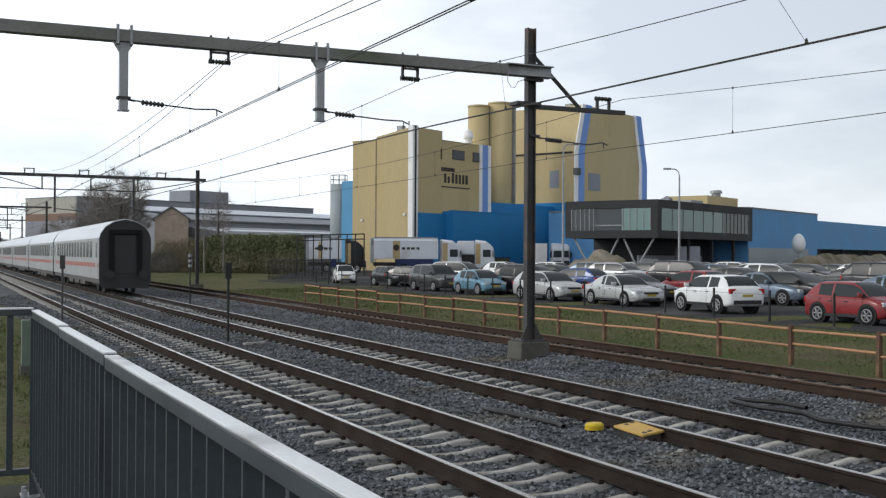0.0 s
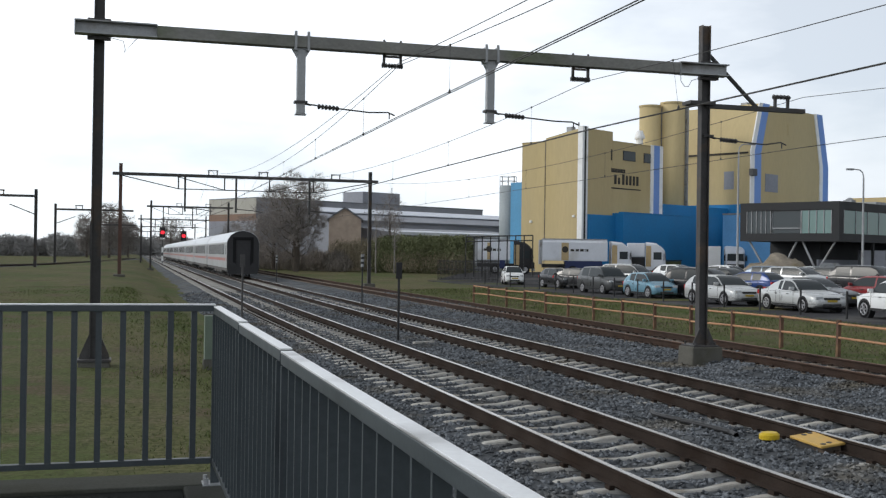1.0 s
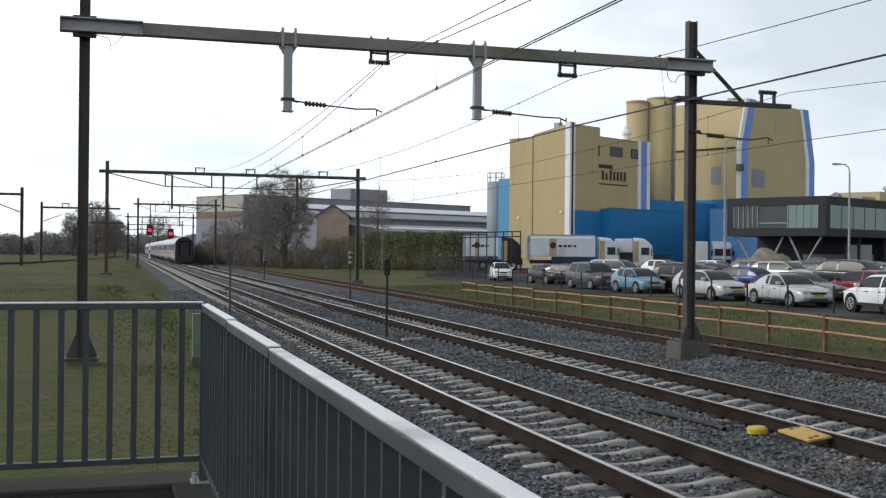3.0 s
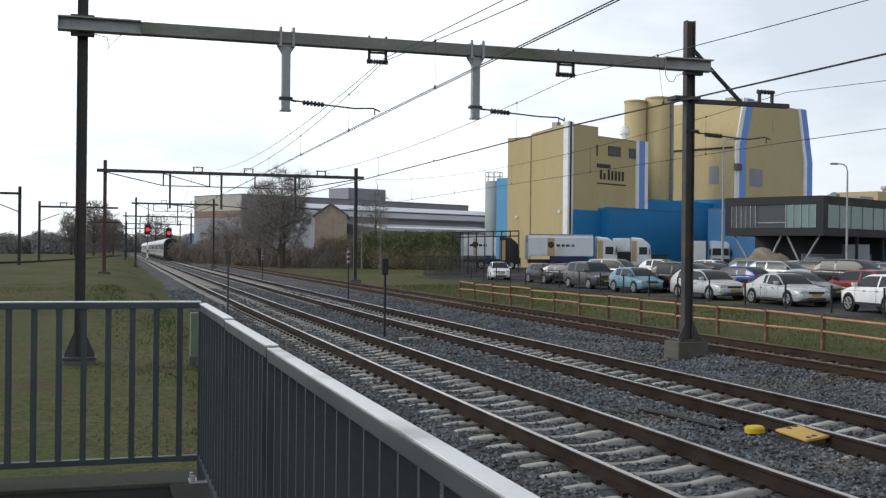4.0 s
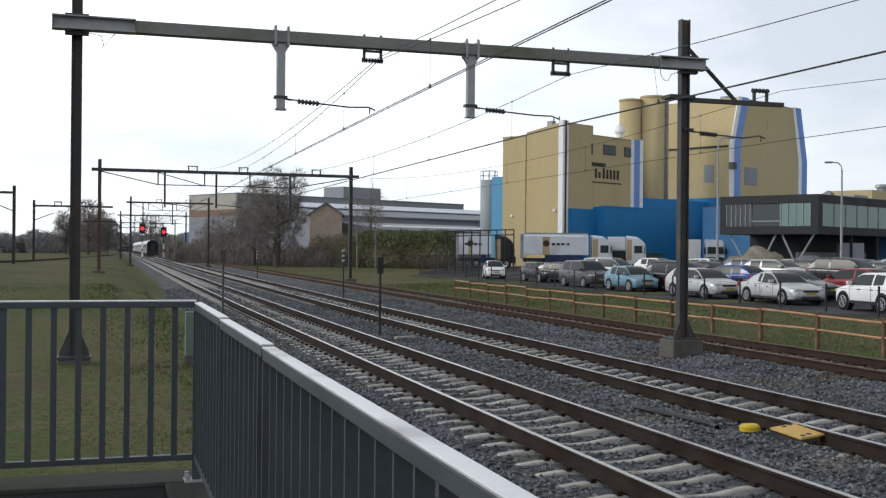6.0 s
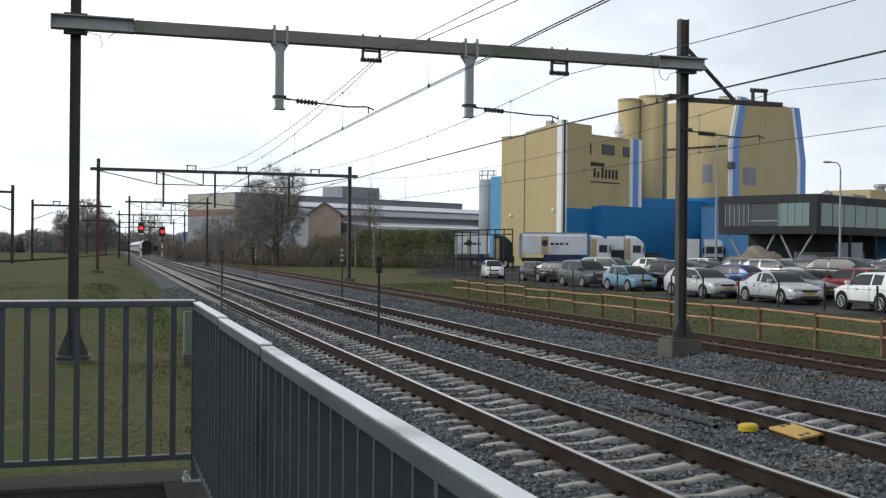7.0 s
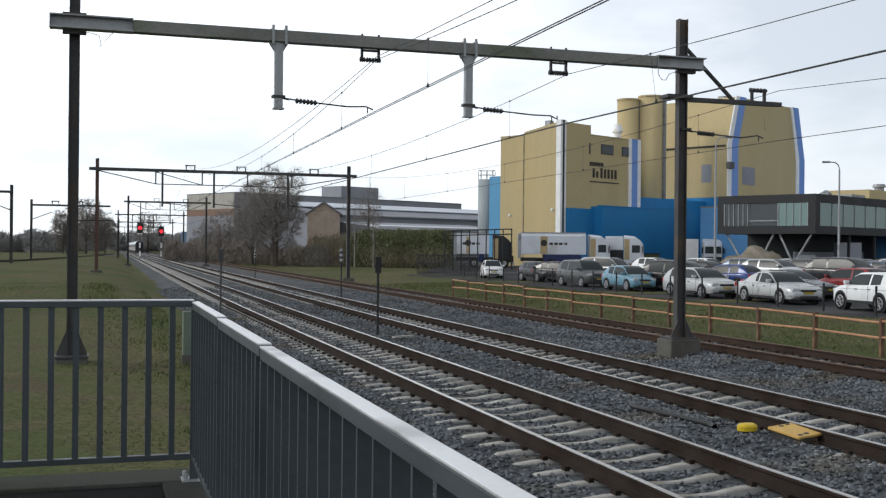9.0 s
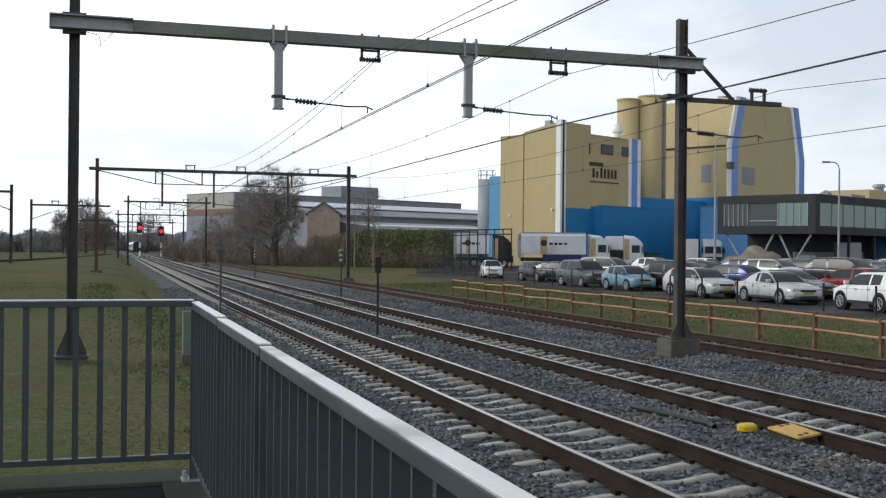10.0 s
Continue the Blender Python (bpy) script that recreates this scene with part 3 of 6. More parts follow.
def near_gantry():
    g = thing("overhead_line_gantry", "steel portal gantry with box beam over the railway tracks", "gantry", group="overhead line gantries")
    y = G1
    beam = bmesh.new()
    box(beam, 0.62, 12.05, y - 0.13, y + 0.13, 6.36, 6.60, 0.012)
    part("beam", beam, M["beam"], g, "weathered grey box beam with mossy stains")
    for x0, x1 in ((-0.93, 0.619), (12.051, 13.30)):
        bm = bmesh.new()
        box(bm, x0, x1, y - 0.15, y + 0.15, 6.36, 6.385)
        box(bm, x0, x1, y - 0.15, y + 0.15, 6.60, 6.625)
        box(bm, x0, x1, y - 0.012, y + 0.012, 6.385, 6.60)
        box(bm, x0 + 0.002, x0 + 0.02, y - 0.148, y + 0.148, 6.387, 6.598)
        part("beam_end", bm, M["galv"], g)
    # left mast
    bm = bmesh.new()
    h_mast(bm, -0.475, y + 0.29, 0.02, 7.5, 0.20, 0.22)
    m = part("mast", bm, M["mast"], g)
    bm = bmesh.new()
    box(bm, -0.475 - 0.32, -0.475 + 0.32, y + 0.0, y + 0.58, -0.02, 0.03, 0.008)
    for s in (-1, 1):
        prism(bm, [(-0.475 + s * 0.10, 0.03), (-0.475 + s * 0.29, 0.03), (-0.475 + s * 0.27, 0.12), (-0.475 + s * 0.10, 0.52)], y + 0.27, y + 0.31)
    part("base_plate", bm, M["mast"], m)
    bm = bmesh.new()
    box(bm, -0.77, -0.18, y + 0.02, y + 0.56, -0.5, -0.02, 0.03)
    part("footing", bm, M["concrete"], g)
    # right mast on its concrete block
    x = 12.885
    bm = bmesh.new()
    h_mast(bm, x, y + 0.26, 0.16, 7.56, 0.22, 0.18)
    m = part("mast", bm, M["mast"], g)
    bm = bmesh.new()
    box(bm, x - 0.32, x + 0.32, y, y + 0.60, 0.15, 0.19, 0.006)
    for s in (-1, 1):
        prism(bm, [(x + s * 0.11, 0.19), (x + s * 0.28, 0.19), (x + s * 0.26, 0.26), (x + s * 0.11, 0.58)], y + 0.13, y + 0.16)
    for sx in (-0.25, 0.25):
        for sy in (0.06, 0.54):
            rod(bm, (x + sx, y + sy, 0.19), (x + sx, y + sy, 0.26), 0.022)
    part("base_plate", bm, M["mast"], m)
    bm = bmesh.new()
    prism(bm, [(x - 0.41, -0.5), (x + 0.40, -0.5), (x + 0.38, 0.15), (x - 0.38, 0.15)], y - 0.06, y + 0.62)
    bmesh.ops.bevel(bm, geom=list(bm.edges), offset=0.02, segments=1, affect="EDGES")
    part("footing", bm, M["concrete"], g, "stained concrete block")
    # beam clamps
    for xm, w in ((-0.475, 0.20), (12.885, 0.22)):
        for z0 in (6.28, 6.63):
            part("clamp", bx(xm - w / 2 - 0.12, xm + w / 2 + 0.12, y + 0.02, y + 0.16, z0, z0 + 0.06), M["mast"], g)
    # drop posts and arms for the two main tracks
    for xp, xa, za, zb in ((3.48, 5.47, 5.02, 5.02), (7.57, 9.64, 5.02, 5.04)):
        bm = bmesh.new()
        box(bm, xp - 0.085, xp + 0.085, y - 0.07, y + 0.07, zb, 6.36, 0.01)
        box(bm, xp - 0.11, xp + 0.11, y - 0.09, y + 0.09, zb - 0.025, zb)
        for s in (-1, 1):
            prism(bm, [(xp + s * 0.085, 6.36), (xp + s * 0.20, 6.36), (xp + s * 0.085, 6.17)], y - 0.06, y + 0.06)
        for s in (-0.13, 0.13):
            box(bm, xp + s - 0.025, xp + s + 0.025, y - 0.155, y + 0.155, 6.30, 6.64)
            rod(bm, (xp + s, y - 0.12, 6.64), (xp + s, y - 0.12, 6.69), 0.03)
        dp = part("drop_post", bm, M["galv"], g)
        steady_arm(dp, xp, zb + 0.20, xa, za, y)
    hanger(g, 5.40, y, 6.36, 0.24)
    hanger(g, 9.67, y, 6.36, 0.27)
    # bracket over the siding
    bm = bmesh.new()
    box(bm, 12.92, 15.55, y + 0.20, y + 0.34, 5.66, 5.76)
    box(bm, 12.45, 13.10, y + 0.10, y + 0.50, 5.72, 5.80)
    part("bracket_arm", bm, M["mast"], g)
    bm = bmesh.new()
    rod(bm, (12.95, y + 0.28, 6.95), (14.30, y + 0.28, 5.72), 0.05)
    part("bracket_strut", bm, M["mast"], g)
    bm = bmesh.new()
    for s in (-0.17, 0.17):
        box(bm, 14.94 + s - 0.03, 14.94 + s + 0.03, y + 0.24, y + 0.30, 5.74, 6.00)
    insulator(bm, (14.70, y + 0.27, 6.02), (15.18, y + 0.27, 6.02), 5, 0.06)
    part("insulator", bm, M["mast"], g)
    steady_arm(g, 12.98, 4.98, 15.09, 4.83, y + 0.28)
    # hanging earth cables
    for pts in ([(12.05, y - 0.15, 6.36), (12.06, y - 0.15, 6.18), (12.15, y - 0.15, 6.06), (12.25, y - 0.15, 6.06), (12.33, y - 0.15, 6.2), (12.62, y + 0.1, 6.3)],
                [(-0.30, y, 6.33), (-0.02, y, 6.27), (0.02, y, 6.10), (-0.02, y, 6.02), (0.20, y, 6.3), (0.28, y, 6.36)]):
        wire("earth_cable", pts, 0.008, M["galv"], g)


def far_gantry(y, x0, x1, zb, tracks, brown=False, truss=True):
    g = thing("overhead_line_gantry", "slim steel gantry with tie-rod beam further down the line", "gantry", group="overhead line gantries")
    sh = bend(y)
    for i, x in enumerate((x0, x1)):
        bm = bmesh.new()
        base = -0.15 + field_rise(x, y)
        h_mast(bm, x, y + 0.2, base, zb + 0.75, 0.24, 0.24)
        m = part("mast", bm, M["mast_brown" if brown and i == 0 else "mast"], g)
        bm = bmesh.new()
        box(bm, x - 0.4, x + 0.4, y - 0.2, y + 0.6, base - 0.35, base + 0.12, 0.03)
        part("footing", bm, M["concrete"], m)
    bm = bmesh.new()
    box(bm, x0 - 0.55, x1 + 0.55, y - 0.1, y + 0.1, zb - 0.10, zb + 0.12, 0.01)
    part("beam", bm, M["mast"], g)
    if truss:
        w = x1 - x0
        xs = [x0 + w * k for k in (0.22, 0.40, 0.58, 0.76)]
        rods = [((xk, zb - 0.10), (xk, zb - 0.95), 0.05) for xk in xs] + [((a, zb - 0.95), (b, zb - 0.95), 0.035) for a, b in zip(xs, xs[1:])]
        rods += [((x0, zb - 0.1), (xs[0], zb - 0.95), 0.035), ((xs[-1], zb - 0.95), (x1, zb - 0.1), 0.035),
                 ((xs[0], zb - 0.1), (xs[1], zb - 0.95), 0.03), ((xs[-1], zb - 0.1), (xs[-2], zb - 0.95), 0.03)]
        for (xa, za), (xb, zc), r in rods:
            part("tie_rod", rod(bmesh.new(), (xa, y, za), (xb, y, zc), r), M["mast"], g)
    for c in tracks:
        x = c + sh
        bm = bmesh.new()
        for s in (-0.3, 0.3):
            box(bm, x + s - 0.04, x + s + 0.04, y - 0.04, y + 0.04, zb + 0.12, zb + 0.42)
        box(bm, x - 0.38, x + 0.38, y - 0.04, y + 0.04, zb + 0.40, zb + 0.46)
        part("wire_saddle", bm, M["mast"], g)
        bm = bmesh.new()
        box(bm, x - 2.0, x - 1.86, y - 0.06, y + 0.06, 5.0, zb - 0.10)
        d = part("drop_post", bm, M["mast"], g)
        bm = bmesh.new()
        rod(bm, (x - 1.9, y, 5.25), (x - 0.7, y, 5.17), 0.03)
        rod(bm, (x - 0.7, y, 5.17), (x, y, 5.05), 0.03)
        part("steady_arm", bm, M["mast"], d)
    return g


G2, G3, G4, G5 = 80.0, 142.0, 200.0, 262.0


def build_gantries():
    near_gantry()
    far_gantry(G2, -0.1, 17.8, 7.55, TRACKS, brown=True)
    far_gantry(G3, 3.55, 13.1, 7.75, TRACKS[:2])
    far_gantry(G4, 3.3, 14.5, 7.75, TRACKS[:2])
    far_gantry(G5, 4.5, 16.5, 7.75, TRACKS[:2])
    far_gantry(330, 5.5, 17.5, 7.75, TRACKS[:2], truss=False)


def build_wires():
    spans = [-38.0, G1, G2, G3, G4, G5, 330.0]
    # per track: lateral places of the contact wire at the supports, its height, and the carrying wires (height at the near gantry, sag before, sag behind)
    plan = [((5.46, 5.46), 5.05, ((6.20, 0.8, 1.0), (6.14, 1.05, 1.4))), ((13.2, 9.84), 5.0, ((6.09, 0.8, 1.15),)), ((19.0, 15.25), 4.82, ((6.0, 0.9, 1.25),))]
    grp = "overhead wires"
    for c, (lat, zc, carriers) in zip(TRACKS, plan):
        con = []
        for i, y in enumerate(spans):
            con.append(((lat[i] if i < 2 else c + (0.2 if i % 2 else -0.2)) + bend(y), y, zc))
        for off in (-0.03, 0.03) if c < 12 else (0,):
            w = wire("contact_wire", [(x + off, y, z) for x, y, z in con], 0.0085, M["copper"])
            tagged(w, "grooved copper contact wire over a railway track", "overhead wire", grp)
        for n, (top, sag0, sag1) in enumerate(carriers):
            if c < 12 and c > 8:
                con[0] = (9.9, con[0][1], con[0][2])
            pts, drops = [], []
            for i in range(len(spans) - 1):
                y0, y1 = spans[i], spans[i + 1]
                z0, z1 = (7.98 if y0 > 60 else top), (7.98 if y1 > 60 else top)
                sag = sag0 if i == 0 else sag1 if i == 1 else 2.2
                for j in range(17):
                    f = j / 16
                    z = z0 + (z1 - z0) * f - 4 * sag * f * (1 - f)
                    y = y0 + (y1 - y0) * f
                    x = con[i][0] + (con[i + 1][0] - con[i][0]) * f
                    if j or i == 0:
                        pts.append((x, y, z))
                    if j % 2 == 1 and y < 150 and n == len(carriers) - 1:
                        drops.append((x, y, zc, z, f, i))
            tagged(wire("carrying_wire", pts, 0.0075, M["copper"]), "sagging carrying wire of the overhead line", "overhead wire", grp)
            for x, y, za, zb, f, i in drops:
                if zb - za < 0.1:
                    continue
                xc = x
                if 8 < c < 12 and i == 0:
                    xc = 13.2 + (9.84 - 13.2) * f
                bm = bmesh.new()
                rod(bm, (xc, y, za), (x, y, zb), 0.0035, n=5)
                rod(bm, (xc, y, za - 0.01), (xc, y, za + 0.06), 0.03, 0.012, n=6)
                rod(bm, (x, y, zb - 0.02), (x, y, zb + 0.02), 0.02, n=6)
                tagged(link("dropper", bm, M["copper"]), "thin vertical dropper between overhead wires", "overhead wire", "wire droppers")


# ---- platform end with its railing ----
def build_platform():
    z = 0.87
    bm = bmesh.new()
    box(bm, -6.0, 0.345, -9.0, 6.245, -0.4, z - 0.02)
    d = tagged(link("platform_deck", bm, M["deck"]), "dark paved platform deck behind the railing", "platform", kind="structure")
    bm = bmesh.new()
    box(bm, -6.0, 0.68, 6.25, 6.62, -0.4, z, 0.015)
    tagged(link("platform_kerb_end", bm, M["kerb"]), "grey concrete edge stone at the platform end", "kerb", kind="structure")
    bm = bmesh.new()
    box(bm, 0.35, 0.68, -9.0, 6.245, -0.4, z, 0.015)
    tagged(link("platform_kerb_side", bm, M["kerb"]), "grey concrete edge stone along the platform side", "kerb", kind="structure")


def build_railing():
    # end railing, square to the tracks
    r = thing("railing", "grey painted steel railing across the platform end", "railing", group="platform railings")
    y, zt, zb = 6.30, 1.87, 1.00
    bm = bmesh.new()
    box(bm, -5.9, 0.525, y - 0.03, y + 0.03, zt - 0.035, zt - 0.003, 0.003)
    part("top_rail", bm, M["railing"], r)
    bm = bmesh.new()
    box(bm, -5.9, 0.515, y - 0.032, y + 0.032, zt - 0.002, zt + 0.006, 0.002)
    part("cap_strip", bm, M["cap"], r, "bright aluminium cap strip")
    bm = bmesh.new()
    box(bm, -5.9, 0.52, y - 0.022, y + 0.022, zb - 0.02, zb + 0.012, 0.003)
    part("bottom_rail", bm, M["railing"], r)
    base = None
    for i in range(47):
        x = 0.400 - i * 0.1275
        if base is None:
            bm = bmesh.new()
            box(bm, -0.016, 0.016, -0.018, 0.018, zb + 0.012, zt - 0.035)
            base = part("baluster", bm, M["railing"], r)
            base.location = (x, y, 0)
        else:
            share("baluster", base, r, pose(x, y, 0))
    for x in (-1.1, -3.0, -4.9):
        bm = bmesh.new()
        box(bm, x - 0.025, x + 0.025, y + 0.025, y + 0.075, 0.5, zt - 0.035, 0.003)
        part("post", bm, M["railing"], r)
    # side railing, along the tracks, in sections
    secs = [(6.32, 4.93, -0.010), (4.91, 3.60, -0.017), (3.58, -1.0, -0.024), (-1.04, -5.0, -0.030)]
    x = 0.0
    turn = pose(0.525, 0, 0)
    for n, (y1, y0, dz) in enumerate(secs):
        s = thing("railing", "grey painted steel railing section along the platform side", "railing", turn, "platform railings")
        t = zt + dz
        bm = bmesh.new()
        box(bm, x - 0.020, x + 0.020, y0 + 0.002, y1 - 0.002, t - 0.040, t - 0.0035, 0.003)
        part("top_rail", bm, M["railing"], s)
        bm = bmesh.new()
        box(bm, x - 0.021, x + 0.021, y0, y1, t - 0.003, t + 0.004, 0.002)
        part("cap_strip", bm, M["cap"], s, "bright aluminium cap strip")
        bm = bmesh.new()
        box(bm, x - 0.02, x + 0.02, y0 + 0.03, y1 - 0.03, zb - 0.02, zb + 0.012, 0.003)
        part("bottom_rail", bm, M["railing"], s)
        for yp in (y1 - 0.05, y0 + 0.05):
            bm = bmesh.new()
            box(bm, x - 0.026, x + 0.022, yp - 0.008, yp + 0.008, 0.86, t - 0.041, 0.002)
            p = part("post", bm, M["railing"], s)
            bm = bmesh.new()
            box(bm, x - 0.07, x + 0.07, yp - 0.07, yp + 0.07, 0.86, 0.875)
            for a in (-0.05, 0.05):
                rod(bm, (x - 0.05, yp + a, 0.875), (x - 0.05, yp + a, 0.91), 0.012)
            part("foot_plate", bm, M["galv"], p)
        base = None
        count = int((y1 - y0 - 0.2) / 0.137)
        for i in range(count):
            yb = y1 - 0.16 - i * 0.137
            if base is None:
                bm = bmesh.new()
                box(bm, -0.018, 0.018, -0.006, 0.006, zb + 0.012, t - 0.040)
                base = part("baluster", bm, M["railing"], s)
                base.location = (x, yb, 0)
            else:
                share("baluster", base, s, pose(x, yb, 0))


# ---- the mill ----
MILL = pose(54.2, 124.5, -0.13, 0, 0, 27.5)


def build_mill():
    t = thing("mill_building", "ochre and blue feed mill with stepped flat roofs and silos", "factory building", MILL)
    part("wall", bx(0, 6.1, 5.92, 9.9, 0, 16.85), M["mill"], t)
    part("wall", bx(6.12, 16.8, 0, 9.9, 0, 17.0), M["mill"], t)
    bm = bmesh.new()
    prism(bm, [(0.0, 0.0), (5.9, 0.0), (5.9, 17.3), (0.0, 18.25)], 0, 6.1, "x")
    part("wall", bm, M["mill"], t)
    # roof edges
    bm = bmesh.new()
    box(bm, -0.06, 6.12, 5.95, 9.96, 16.86, 16.98)
    box(bm, 6.12, 16.86, -0.06, 9.96, 17.01, 17.13)
    part("roof_edge", bm, M["mill"], t)
    bm = bmesh.new()
    box(bm, -0.05, -0.005, 5.86, 5.98, 0, 17.0)
    part("downpipe", bm, M["sandy"], t)
    # corner strips
    for a0, a1, m in ((-0.10, 0.28, "white"), (0.29, 0.68, "darkclad"), (0.69, 0.98, "white")):
        bm = bmesh.new()
        box(bm, a0, a1, -0.14 if m == "white" else -0.10, 0.05 if a0 >= 0 else 0.6, 0, 18.45)
        part("corner_strip", bm, M[m], t, {"white": "white corner strip"}.get(m, "dark corner strip"))
    for a0, a1, m in ((14.2, 14.8, "white"), (14.82, 16.1, "trimblue"), (16.12, 16.85, "white")):
        bm = bmesh.new()
        box(bm, a0, a1, -0.16, -0.003, 7.5, 17.2)
        part("corner_strip", bm, M[m], t, {"white": "white corner strip"}.get(m, "pale blue corner strip"))
    # windows on the shadow side
    for a0, a1, z0, z1 in ((8.3, 10.8, 14.85, 15.95), (12.8, 14.15, 14.85, 15.95)):
        bm = bmesh.new()
        box(bm, a0 - 0.08, a1 + 0.08, -0.05, -0.003, z0 - 0.08, z1 + 0.08)
        w = part("window", bm, M["darkclad"], t)
        bm = bmesh.new()
        box(bm, a0, a1, -0.075, -0.052, z0, z1)
        part("pane", bm, M["window"], w)
    # lettering as plain shapes: a small line, a larger line of letter blocks with gaps, and an underline
    for k in range(9):
        part("sign_bars", bx(5.85 + k * 0.33, 6.09 + k * 0.33, -0.05, -0.004, 13.12, 13.62), M["letter"], t, "small dark line of sign lettering")
    a = 6.5
    for wdt, h in ((0.42, 1.2), (0.40, 0.85), (0.0, 0), (0.42, 1.3), (0.40, 1.2), (0.42, 1.2), (0.40, 1.2), (0.44, 1.2)):
        if wdt:
            part("sign_shape", bx(a, a + wdt, -0.06, -0.004, 11.65, 11.65 + h), M["letter"], t, "dark shape of the sign")
        a += wdt + (0.34 if wdt else 0.15)
    part("sign_bars", bx(5.9, 12.1, -0.05, -0.004, 11.05, 11.20), M["letter"], t)
    part("sign_bars", bx(5.75, 5.98, -0.05, -0.004, 14.6, 16.0), M["letter"], t)
    # blue lower hall
    bm = bmesh.new()
    box(bm, 1.0, 6.2, -0.5, -0.02, 0, 7.6)
    box(bm, 6.21, 28.0, -1.7, -0.02, 0, 7.95)
    part("blue_wall", bm, M["millblue"], t)
    bm = bmesh.new()
    box(bm, 17.0, 34.0, 0.4, 12.0, 0, 9.6)
    part("blue_wall", bm, M["millblue"], t)
    bm = bmesh.new()
    box(bm, 6.2, 28.02, -1.76, -1.0, 7.951, 8.07)
    part("roof_edge", bm, M["millblue"], t)
    # silos behind
    for a, b, r, h in ((27.1, 5.4, 1.75, 24.4), (24.7, 7.6, 1.55, 23.9)):
        bm = bmesh.new()
        rod(bm, (a, b, 0), (a, b, h), r, n=28)
        s = part("silo", bm, M["mill"], t, "tall ochre cylindrical silo", True)
        bm = bmesh.new()
        rod(bm, (a, b, h + 0.002), (a, b, h + 0.25), r + 0.08, n=28)
        part("silo_rim", bm, M["mill"], s)
        bm = bmesh.new()
        box(bm, a + 0.8, a + 1.1, b - r - 0.25, b - r + 0.4, 8, h)
        part("ladder_pipe", bm, M["galv"], s)
    bm = bmesh.new()
    rod(bm, (13.4, 1.2, 17.1), (13.4, 1.2, 18.0), 0.48, n=14)
    rod(bm, (13.4, 1.2, 18.0), (13.4, 1.2, 18.3), 0.70, 0.72, n=14)
    rod(bm, (13.4, 1.2, 18.3), (13.4, 1.2, 19.1), 0.72, 0.42, n=14)
    part("roof_vent", bm, M["white"], t, "white roof vent cowl")
    bm = bmesh.new()
    box(bm, 0.8, 1.6, 2.4, 3.2, 17.4, 18.6)
    rod(bm, (0.4, 0.9, 18.0), (0.4, 0.9, 19.0), 0.09)
    part("roof_vent", bm, M["galv"], t)
    # pale silo by the far corner
    bm = bmesh.new()
    rod(bm, (1.2, 13.4, 0), (1.2, 13.4, 11.6), 1.15, n=24)
    s = part("silo", bm, M["palepanel"], t, "pale cylindrical silo with roof rail", True)
    bm = bmesh.new()
    box(bm, 0.3, 3.2, 9.95, 12.1, 0, 11.9)
    part("silo_housing", bm, M["siloblue"], s, "blue silo housing")
    for k in range(8):
        c0, c1 = [(1.2 + 1.1 * math.cos(an), 13.4 + 1.1 * math.sin(an)) for an in (k * math.pi / 4, (k + 1) * math.pi / 4)]
        part("rail_post", rod(bmesh.new(), (*c0, 11.6), (*c0, 12.8), 0.04), M["galv"], s)
        for z in (12.2, 12.8):
            part("roof_rail", rod(bmesh.new(), (*c0, z), (*c1, z), 0.035), M["galv"], s)
    # small wall lamps
    for a, b, z in ((-0.2, 1.0, 7.2), (-0.2, 8.0, 6.6)):
        bm = bmesh.new()
        box(bm, a, a + 0.19, b, b + 0.35, z, z + 0.3, 0.04)
        part("wall_lamp", bm, M["white"], t)


